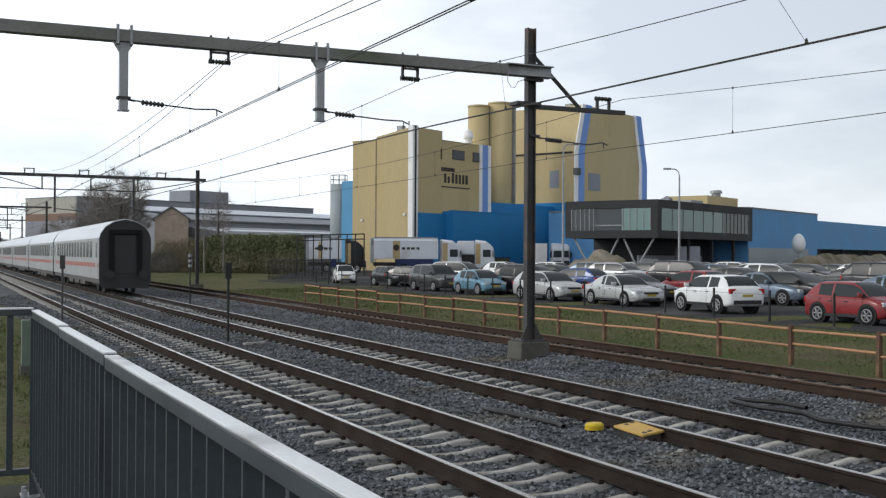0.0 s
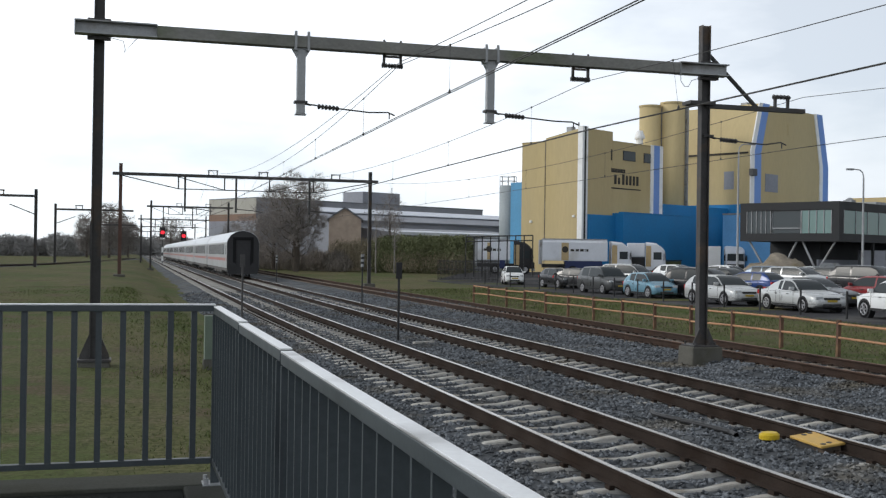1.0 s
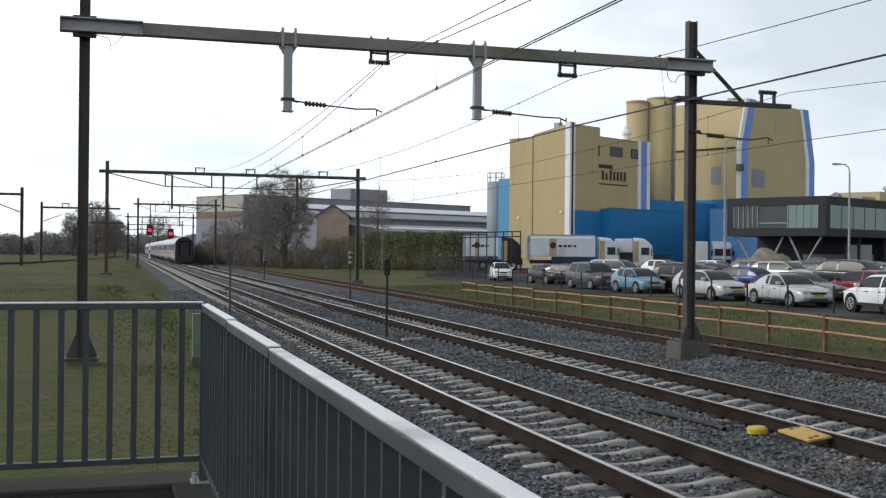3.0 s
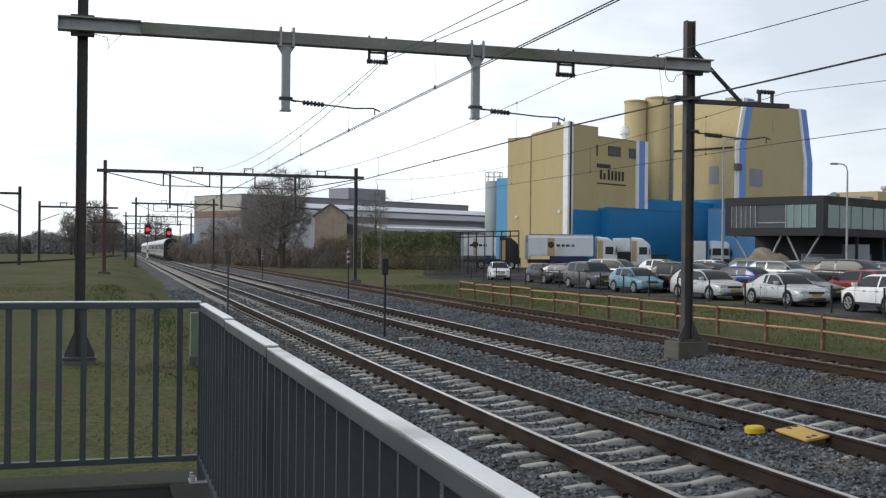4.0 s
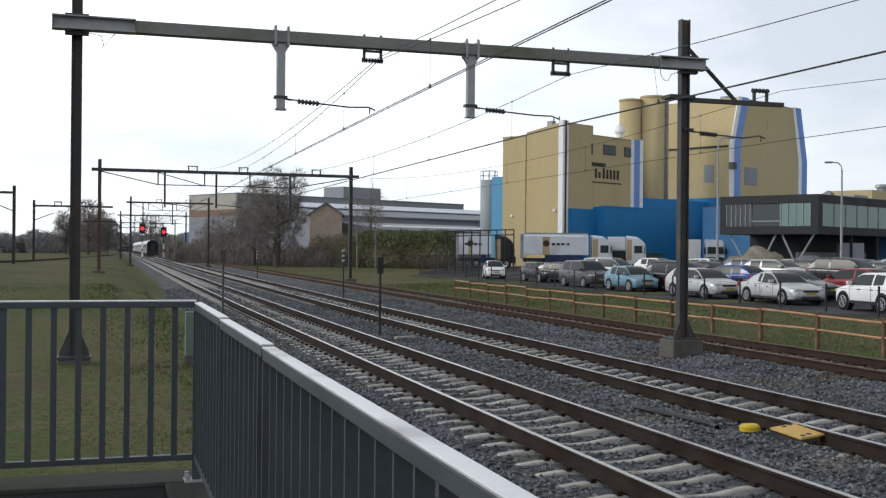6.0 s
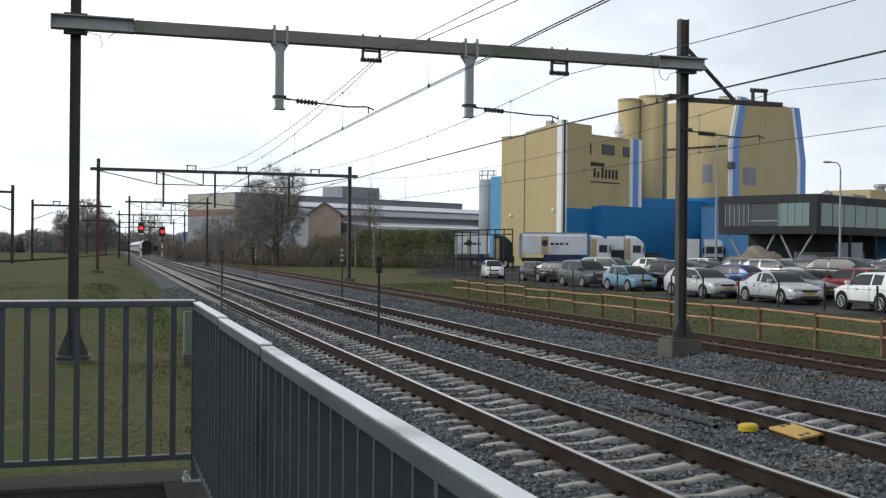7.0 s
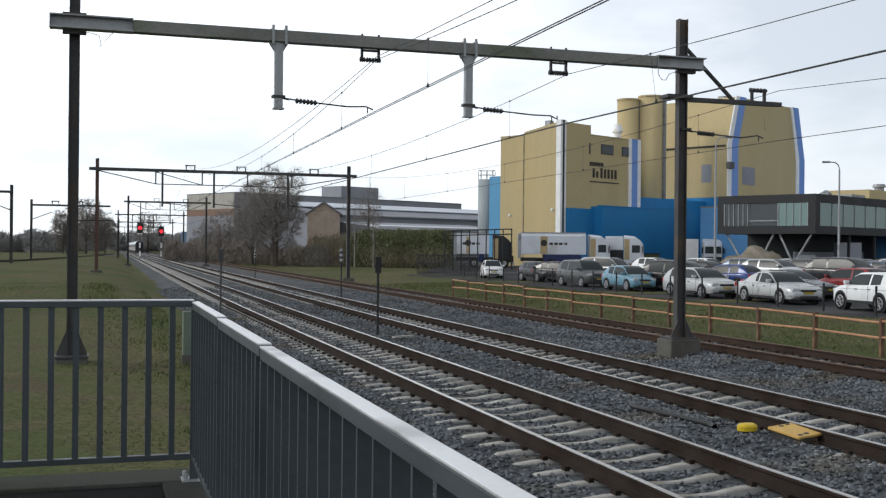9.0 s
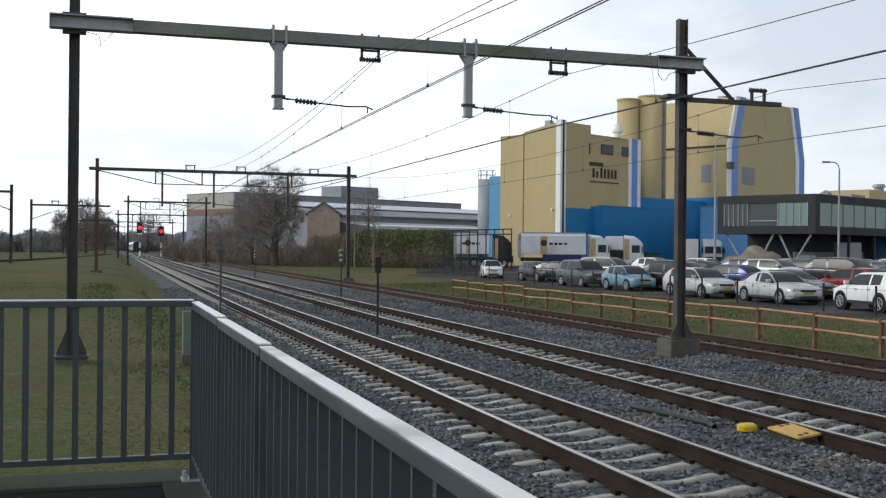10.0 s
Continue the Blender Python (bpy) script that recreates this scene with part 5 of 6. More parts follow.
    # shut lines of the doors
    for f in (ws + 0.05, mid, re - 0.04 if boxy else re):
        for s in (-1, 1):
            part("door_gap", bx(s * (w * 0.994), s * (w * 1.001), y(f) - 0.008, y(f) + 0.008, low + 0.14, belt - 0.06), M["black"], c)
    # wheels
    rw = 0.32 if kind != "off-road car" else 0.35
    for yf in (0.185, 0.80):
        for s in (-1, 1):
            bm = bmesh.new()
            rod(bm, (s * (w * 1.003), y(yf), rw + 0.02), (s * (w - 0.25), y(yf), rw + 0.02), rw + 0.07, n=22)
            part("wheel_arch", bm, M["black"], c)
            bm = bmesh.new()
            rod(bm, (s * (w - 0.20), y(yf), rw), (s * (w + 0.012), y(yf), rw), rw, n=22)
            tyre = part("wheel", bm, M["rubber"], c)
            bm = bmesh.new()
            rod(bm, (s * (w + 0.013), y(yf), rw), (s * (w + 0.022), y(yf), rw), rw * 0.28, n=14)
            for k in range(6):
                an = k * math.pi / 3
                rod(bm, (s * (w + 0.018), y(yf), rw), (s * (w + 0.018), y(yf) + rw * 0.62 * math.cos(an), rw + rw * 0.62 * math.sin(an)), 0.035, n=4)
            for k in range(16):
                a0, a1 = k * math.pi / 8, (k + 1) * math.pi / 8
                rod(bm, (s * (w + 0.016), y(yf) + rw * 0.66 * math.cos(a0), rw + rw * 0.66 * math.sin(a0)), (s * (w + 0.016), y(yf) + rw * 0.66 * math.cos(a1), rw + rw * 0.66 * math.sin(a1)), 0.03, n=4)
            part("rim", bm, M["rim"], tyre)
    # lights, grille, bumpers, mirrors, number plates as plain bars
    for s in (-1, 1):
        bm = bmesh.new()
        box(bm, s * w * 0.48, s * w * 0.86, y(0.008), y(0.05), hb - 0.28, hb - 0.14, 0.02)
        part("headlight", bm, M["lamp"], c)
        bm = bmesh.new()
        box(bm, s * w * 0.62, s * w * 0.93, y(0.965), y(0.998), tail - 0.30, tail - 0.10, 0.02)
        part("tail_light", bm, M["tail"], c)
        bm = bmesh.new()
        box(bm, s * w * 0.93, s * (w + 0.16), y(ws + 0.05), y(ws + 0.075), belt - 0.01, belt + 0.12, 0.02)
        part("wing_mirror", bm, P, c)
        bm = bmesh.new()
        box(bm, s * w * 0.985, s * (w + 0.012), y(0.28), y(0.70), low + 0.02, low + 0.12)
        for f in (0.42, 0.62):
            box(bm, s * (w * 0.99), s * (w + 0.010), y(f), y(f) + 0.16, belt - 0.22, belt - 0.18)
        part("sill_trim", bm, M["plastic"], c)
    bm = bmesh.new()
    box(bm, -w * 0.42, w * 0.42, y(-0.004), y(0.02), hb - 0.30, hb - 0.20, 0.01)
    box(bm, -w * 0.50, w * 0.50, y(-0.006), y(0.03), low + 0.06, low + 0.18, 0.02)
    part("grille", bm, M["plastic"], c)
    bm = bmesh.new()
    box(bm, -w * 0.75, w * 0.75, y(0.985), y(1.005), low + 0.10, low + 0.26, 0.02)
    part("rear_bumper", bm, M["plastic"], c)
    for f0, f1, z in ((-0.009, -0.004, low + 0.26), (1.0, 1.006, tail - 0.42)):
        bm = bmesh.new()
        box(bm, -0.24, 0.24, y(f0), y(f1), z, z + 0.09)
        part("number_plate", bm, M["plate"], c)
    return c


LOT = -0.125


def lot_z(x):
    """The lot rises gently away from the line."""
    return LOT + 0.38 * min(max((x - 30.5) / 12.0, 0), 1)


def spot(px, depth, z=None):
    """A place by its bearing from the platform and its distance ahead."""
    s, c_ = math.sin(radians(17.465)), math.cos(radians(17.465))
    q = (px - 784) / 1940 * depth
    x = s * depth + c_ * q
    return (x, c_ * depth - s * q, lot_z(x) if z is None else z)


def build_cars():
    made = {}

    def put(kind, colour, x, y, yaw):
        key = (kind, colour)
        m = pose(x, y, lot_z(x) + 0.004, 0, 0, yaw)
        if key in made:
            return copy_thing(made[key], m)
        made[key] = build_car(kind, colour, m)
    # row along the post line, nose to tail
    put("small car", "red", 29.45, 28.6, 3)
    put("off-road car", "white", 29.75, 36.5, 176)
    put("saloon car", "silver", 29.8, 43.4, -2)
    put("estate car", "silver", 29.5, 49.7, 2)
    put("hatchback car", "light blue", 29.6, 57.9, 2)
    put("people carrier", "dark grey", 29.8, 64.6, 3)
    put("hatchback car", "black", 31.0, 75.0, 6)
    put("small car", "white", 30.6, 84.0, -14)
    # rows behind
    rows = [("coupe", "white", 1143, 78, 182), ("people carrier", "black", 1205, 74, 30), ("hatchback car", "blue", 1292, 74, 200), ("saloon car", "dark grey", 1398, 62, 15),
            ("people carrier", "black", 1495, 74, 20), ("hatchback car", "red", 1512, 62, 190), ("saloon car", "dark grey", 1600, 66, 15), ("saloon car", "grey blue", 1655, 56, 10),
            ("estate car", "black", 1705, 55, 12), ("saloon car", "dark grey", 1840, 60, 10), ("people carrier", "black", 1900, 58, 12), ("saloon car", "grey blue", 1920, 48, 8),
            ("estate car", "grey blue", 1335, 90, 20), ("estate car", "silver", 1372, 84, 20), ("estate car", "dark grey", 1422, 86, 200), ("hatchback car", "white", 1467, 98, 200),
            ("saloon car", "grey blue", 1560, 82, 20), ("hatchback car", "white", 1625, 90, 195), ("estate car", "white", 1672, 78, 15), ("estate car", "dark grey", 1735, 80, 15),
            ("saloon car", "dark grey", 1790, 88, 15), ("estate car", "silver", 1860, 84, 15), ("hatchback car", "white", 1235, 96, 200), ("saloon car", "dark grey", 1180, 92, 20),
            ("people carrier", "silver", 1075, 92, 30), ("hatchback car", "black", 990, 92, 30), ("saloon car", "black", 1250, 86, 20), ("hatchback car", "white", 1160, 100, 20),
            ("saloon car", "silver", 1400, 104, 20), ("estate car", "dark grey", 1530, 100, 20), ("estate car", "white", 1600, 102, 20), ("saloon car", "dark grey", 1690, 100, 20)]
    for kind, colour, px, d, yaw in rows:
        x, y, _ = spot(px, d * 0.86)
        put(kind, colour, x, y, yaw)


# ---- lorries ----
def build_lorry(m, body_len=7.4, dark=False, tractor=False):
    t = thing("parked_lorry", "white tractor unit without its trailer in the mill yard" if tractor else ("dark" if dark else "white") + " cab lorry with a white bulk body in the mill yard", "lorry", m, "parked lorries")
    if not tractor:
        bm = bmesh.new()
        prism(bm, [(-1.22, 1.5), (1.22, 1.5), (1.25, 1.65), (1.25, 3.45), (1.05, 3.75), (-1.05, 3.75), (-1.25, 3.45), (-1.25, 1.65)], 0.1, body_len)
        b = part("bulk_body", bm, M["bulkwhite"], t)
        n = max(3, int(body_len / 1.15))
        for k in range(n + 1):
            yk = 0.1 + (body_len - 0.2) * k / n
            part("rib", bx(-1.275, 1.275, yk - 0.035, yk + 0.035, 1.52, 3.5), M["bulkwhite"], b)
        part("top_rail", bx(-1.15, 1.15, 0.12, body_len, 3.752, 3.83), M["galv"], b)
        part("rear_frame", bx(-1.22, 1.22, body_len + 0.002, body_len + 0.32, 1.1, 3.7, 0.03), M["galv"], b, "grey rear frame with pipework")
        for s in (-1, 1):
            part("emblem_panel", bx(s * 1.25, s * 1.283, body_len * 0.60, body_len * 0.71, 1.55, 3.4), M["emblem"], b, "ochre panel with a dark shape")
            bm = bmesh.new()
            rod(bm, (s * 1.283, body_len * 0.655, 2.7), (s * 1.288, body_len * 0.655, 2.7), 0.34, n=16)
            part("emblem_shape", bm, M["letter"], b)
            for k in range(4):
                y0 = body_len * 0.30 + k * 0.5
                part("lettering_bar", bx(s * 1.25, s * 1.262, y0, y0 + 0.38, 2.5, 2.75), M["letter"], b)
    bm = bmesh.new()
    box(bm, -1.0, 1.0, -2.4, body_len, 0.75, 1.14)
    part("chassis", bm, M["black"], t)
    if not tractor:
        part("side_skirt", bx(-1.2, 1.2, 0.6, body_len - 2.4, 0.6, 1.49), M["navy"], t, "dark blue side skirt")
    bm = bmesh.new()
    loft(bm, [[(-1.2, -0.35, 0.6), (1.2, -0.35, 0.6), (1.2, -0.35, 3.45), (1.0, -0.35, 3.62), (-1.0, -0.35, 3.62), (-1.2, -0.35, 3.45)],
              [(-1.2, -1.5, 0.6), (1.2, -1.5, 0.6), (1.2, -1.5, 3.3), (1.0, -1.5, 3.5), (-1.0, -1.5, 3.5), (-1.2, -1.5, 3.3)],
              [(-1.2, -2.2, 0.6), (1.2, -2.2, 0.6), (1.17, -2.1, 2.85), (0.98, -2.05, 3.1), (-0.98, -2.05, 3.1), (-1.17, -2.1, 2.85)],
              [(-1.1, -2.55, 0.6), (1.1, -2.55, 0.6), (1.06, -2.38, 2.6), (0.9, -2.36, 2.75), (-0.9, -2.36, 2.75), (-1.06, -2.38, 2.6)]])
    c = part("cab", bm, M["black"] if dark else M["bulkwhite"], t)
    bm = bmesh.new()
    loft(bm, [[(-1.02, -2.52, 1.72), (1.02, -2.52, 1.72), (0.98, -2.43, 2.6), (-0.98, -2.43, 2.6)], [(-1.02, -2.25, 1.72), (1.02, -2.25, 1.72), (0.98, -2.25, 2.6), (-0.98, -2.25, 2.6)]])
    part("windscreen", bm, M["carglass"], c)
    for s in (-1, 1):
        part("side_window", bx(s * 1.19, s * 1.212, -2.05, -1.2, 1.75, 2.55), M["carglass"], c)
        part("side_panel", bx(s * 1.2, s * 1.214, -0.95, -0.4, 1.0, 3.2), M["emblem"], c, "ochre side panel")
        part("cab_mirror", bx(s * 1.22, s * 1.42, -2.35, -2.27, 1.7, 2.4, 0.02), M["black"], c)
    part("grille", bx(-1.05, 1.05, -2.62, -2.5, 0.6, 1.3, 0.03), M["plastic"], c)
    part("bumper", bx(-1.18, 1.18, -2.66, -2.3, 0.35, 0.62, 0.04), M["galv"], c)
    if tractor:
        part("cab_rack", bx(-1.1, 1.1, -0.3, 1.3, 1.15, 2.0, 0.04), M["black"], t, "black frame behind the cab")
        if body_len > 1.5:
            part("tank", bx(-1.15, 1.15, -0.3, 1.6, 2.01, 3.5, 0.12), M["bulkwhite"], t)
    for yw in ((-1.6, 0.9) if tractor else (-1.6, body_len - 3.2, body_len - 1.9)):
        for s in (-1, 1):
            bm = bmesh.new()
            rod(bm, (s * 0.85, yw, 0.5), (s * 1.2, yw, 0.5), 0.5, n=18)
            w = part("wheel", bm, M["rubber"], t)
            bm = bmesh.new()
            rod(bm, (s * 1.2, yw, 0.5), (s * 1.22, yw, 0.5), 0.28, n=14)
            part("rim", bm, M["rim"], w)
    return t


def build_yard():
    # asphalt lot
    bm = bmesh.new()
    outline = [(26.2, 16, 94), (28, 16, 97), (30.5, 16, 104), (33, 16, 110), (36.5, 16, 118), (42.5, 16, 127), (60, 16, 126), (84, 16, 120), (120, 16, 96)]
    loft(bm, [[(x, a, lot_z(x)), (x, b, lot_z(x)), (x, b, -0.5), (x, a, -0.5)] for x, a, b in outline])
    tagged(link("car_park", bm, M["asphalt"]), "worn grey asphalt car park and mill yard", "car park", kind="structure")
    for px, d, yaw, ln, dark, tractor in ((1036, 117, 66, 6.9, False, False), (1098, 119, 58, 1.6, False, True), (866, 121, 66, 3.6, True, False), (1258, 142, -30, 1.2, False, True)):
        x, y, z = spot(px, d)
        build_lorry(pose(x, y, z, 0, 0, yaw + 5), ln, dark, tractor)
    # sand heaps
    rng = random.Random(3)
    for px, d, r, h in ((1342, 102, 3.9, 2.5), (1300, 103, 2.6, 1.6), (1565, 106, 2.4, 1.6)):
        x, y, z = spot(px, d)
        heap(x, y, z, r, h, "brown sand heap dumped on the yard")
    u = MILL @ Vector((38, -42.5, 0))
    bm = bmesh.new()
    rings = []
    for k in range(60):
        a = -27 + k * 1.5
        h = min(1, (k + 2) / 8) * 2.3 + 0.5 * noise.noise((k * 0.35, 0, 2)) + 0.25 * noise.noise((k * 1.1, 4, 2))
        rings.append([(a, -2.6, 0), (a, -1.2, h * 0.62 + 0.2 * noise.noise((k * 0.9, 7, 1))), (a, -0.2, h), (a, 0.5, h * 0.97), (a, 2.4, 0)])
    loft(bm, rings)
    s = link("earth_bank", bm, M["sandy"])
    s.matrix_basis = pose(u.x, u.y, LOT + 0.3, 0, 0, 27.5)
    tagged(s, "long brown earth bank behind the car park", "earth bank")
    # white egg-shaped tank on a post
    e = MILL @ Vector((27.5, -38.6, 0))
    t = thing("egg_sign", "white egg-shaped sign on a thin post", "sign", pose(e.x, e.y, LOT))
    bm = bmesh.new()
    bmesh.ops.create_uvsphere(bm, u_segments=20, v_segments=14, radius=1.0, matrix=Matrix.Translation((0, 0, 4.0)) @ Matrix.Diagonal((0.84, 0.84, 1.2, 1)))
    for v in bm.verts:
        if v.co.z > 4.0:
            k = 1 - 0.16 * (v.co.z - 4.0) / 1.2
            v.co.x *= k
            v.co.y *= k
    part("egg", bm, M["white"], t, smooth=True)
    bm = bmesh.new()
    rod(bm, (0, 0, 0), (0, 0, 2.9), 0.07)
    part("post", bm, M["galv"], t)
    # notice board, container and transformer box
    for px, d, w, h, m, nm, lab in ((1427, 100, 0.85, 1.7, "galv", "notice_board", "grey notice board on two posts in the yard"), (1500, 112, 1.1, 3.0, "greyclad", "site_cabin", "pale grey site cabin under the office"),
                                    (1225, 128, 0.7, 3.4, "white", "white_door_panel", "tall white door panel standing by the blue wall")):
        x, y, z = spot(px, d)
        t = thing(nm, lab, nm.replace("_", " "), pose(x, y, z, 0, 0, -17))
        bm = bmesh.new()
        z0 = 0.9 if nm == "notice_board" else 0.1
        box(bm, -w, w, -0.05 if nm != "site_cabin" else -0.8, 0.05 if nm != "site_cabin" else 0.8, z0, h, 0.015)
        part("panel", bm, M[m], t)
        bm = bmesh.new()
        for s in (-0.8, 0.8):
            box(bm, s * w - 0.04, s * w + 0.04, -0.03, 0.03, 0, z0)
        part("feet", bm, M["galv"], t)
    x, y, z = spot(1138, 126)
    t = thing("waste_container", "dark green waste container in the yard", "container", pose(x, y, z, 0, 0, 25))
    bm = bmesh.new()
    prism(bm, [(-1.6, 0.15), (1.6, 0.15), (1.9, 1.6), (-1.9, 1.6)], -0.9, 0.9)
    part("bin", bm, M["leaf"], t)
    bm = bmesh.new()
    box(bm, -1.95, 1.95, -0.95, 0.95, 1.62, 1.72)
    box(bm, -1.2, 1.2, -0.8, 0.8, 0.0, 0.14)
    part("rim", bm, M["black"], t)
    # lamp posts
    for px, d, h, arm in ((1484, 96, 9.9, -1), (1265, 100, 12.4, 1)):
        x, y, z = spot(px, d)
        t = thing("street_lamp", "tall galvanised street lamp with a curved arm", "street lamp", pose(x, y, z, 0, 0, -17.5), "street lamps")
        bm = bmesh.new()
        rod(bm, (0, 0, 0), (0, 0, h - 0.7), 0.12, 0.07, 10)
        part("pole", bm, M["galv"], t)
        pts = [(0, 0, h - 0.7), (arm * 0.08, 0, h - 0.3), (arm * 0.35, 0, h - 0.05), (arm * 1.0, 0, h)]
        bm = bmesh.new()
        for p, q in zip(pts, pts[1:]):
            rod(bm, p, q, 0.05)
        part("arm", bm, M["galv"], t)
        bm = bmesh.new()
        box(bm, arm * 0.85, arm * 1.5, -0.14, 0.14, h - 0.1, h + 0.07, 0.04)
        part("lantern", bm, M["galv"], t)


def heap(x, y, z, r, h, label):
    bm = bmesh.new()
    bmesh.ops.create_grid(bm, x_segments=22, y_segments=22, size=r * 1.25)
    for v in bm.verts:
        d = v.co.xy.length / r
        k = max(0.0, 1 - d ** 1.3)
        v.co.z = h * k * (1 + 0.35 * noise.noise((v.co.x * 0.9 + x, v.co.y * 0.9, 1))) + 0.18 * noise.noise((v.co.x * 2 + x, v.co.y * 2, 5)) * min(1, k * 4) - 0.05 * (k == 0)
    s = link("sand_heap", bm, M["sandy"], smooth=True)
    s.location = (x, y, z)
    tagged(s, label, "sand heap", "sand heaps")


# ---- fences and trackside things ----
def build_fences():
    f = thing("rail_fence", "orange-brown two-rail fence on posts along the grass verge", "fence")
    x = 18.05
    ys = [4.0 + 2.58 * i for i in range(21)]
    rng = random.Random(8)
    post = None
    for i, y in enumerate(ys):
        dx = rng.uniform(-0.03, 0.03)
        if post is None:
            bm = bmesh.new()
            box(bm, -0.05, 0.05, -0.045, 0.045, -0.42, 0.62, 0.008)
            post = part("post", bm, M["fencepost"], f)
            post.location = (x + dx, y, 0)
        else:
            share("post", post, f, pose(x + dx, y, rng.uniform(-0.02, 0.02), rng.uniform(-1, 1), rng.uniform(-1, 1), 0))
    for i in range(len(ys) - 1):
        for z in (0.52, 0.16):
            dz = rng.uniform(-0.03, 0.03)
            bm = bmesh.new()
            rod(bm, (x - 0.01, ys[i] + 0.05, z + dz), (x - 0.01, ys[i + 1] - 0.05, z + dz + rng.uniform(-0.04, 0.03)), 0.030, n=8)
            part("rail", bm, M["fencewood"], f)
    # black posts with wires along the car park edge
    f = thing("post_and_wire_fence", "thin black steel posts with wires along the car park edge", "fence")
    post = None
    ys = [18.0 + 3.15 * i for i in range(22)]
    xs = [27.3 + 0.018 * (y - 30) for y in ys]
    for xx, y in zip(xs, ys):
        if post is None:
            bm = bmesh.new()
            box(bm, -0.03, 0.03, -0.03, 0.03, -0.3, 0.98)
            post = part("post", bm, M["black"], f)
            post.location = (xx, y, 0)
        else:
            share("post", post, f, pose(xx, y, 0))
    for z in (0.35, 0.82):
        bm = bmesh.new()
        for i in range(len(ys) - 1):
            rod(bm, (xs[i], ys[i], z), (xs[i + 1], ys[i + 1], z), 0.005, n=4)
        part("wire", bm, M["black"], f)
    # dark steel bar fence and gate by the hedge
    f = thing("steel_gate", "dark steel bar gate and fence beside the hedge", "gate")
    p0, p1 = Vector(spot(738, 100)), Vector(spot(845, 96))
    n = 44
    base = None
    d = p1 - p0
    yaw = math.degrees(math.atan2(d.y, d.x))
    for i in range(n + 1):
        p = p0.lerp(p1, i / n)
        if base is None:
            bm = bmesh.new()
            box(bm, -0.018, 0.018, -0.018, 0.018, 0, 1.85)
            base = part("bar", bm, M["black"], f)
            base.matrix_basis = pose(*p, 0, 0, yaw)
        else:
            share("bar", base, f, pose(*p, 0, 0, yaw))
    for z in (0.2, 1.0, 1.75):
        bm = bmesh.new()
        rod(bm, p0 + Vector((0, 0, z)), p1 + Vector((0, 0, z)), 0.03, n=6)
        part("cross_rail", bm, M["black"], f)
    # tall steel rack with lashings behind it
    f = thing("pipe_rack", "tall black steel rack with white sheeting behind the gate", "rack")
    p0, p1 = Vector(spot(787, 112)), Vector(spot(905, 109))
    for i in range(9):
        p = p0.lerp(p1, i / 8)
        bm = bmesh.new()
        rod(bm, p, p + Vector((0, 0, 4.1)), 0.06, n=6)
        part("upright", bm, M["black"], f)
    for z in (4.1, 3.6):
        bm = bmesh.new()
        rod(bm, p0 + Vector((0, 0, z)), p1 + Vector((0, 0, z)), 0.06, n=6)
        part("cross_rail", bm, M["black"], f)


def marker(x, y, h, kind, label):
    t = thing("track_marker", label, "railway sign", pose(x, y, -0.35, 0, 0, 0), "trackside markers")
    bm = bmesh.new()
    rod(bm, (0, 0, 0), (0, 0, h), 0.035, n=8)
    part("post", bm, M["black"] if kind != "grey" else M["mast"], t)
    if kind == "banded":
        for k in range(5):
            bm = bmesh.new()
            rod(bm, (0, 0, h + k * 0.12), (0, 0, h + k * 0.12 + 0.118), 0.085, n=12)
            part("band", bm, M["galv" if k % 2 == 0 else "black"], t)
    else:
        bm = bmesh.new()
        box(bm, -0.085, 0.085, -0.02, 0.02, h - 0.10, h + 0.35, 0.01)
        p = part("plate", bm, M["black"] if kind != "grey" else M["mast"], t)
        bm = bmesh.new()
        box(bm, -0.07, 0.07, 0.021, 0.025, h - 0.05, h + 0.3)
        part("plate_face", bm, M["white"], p)


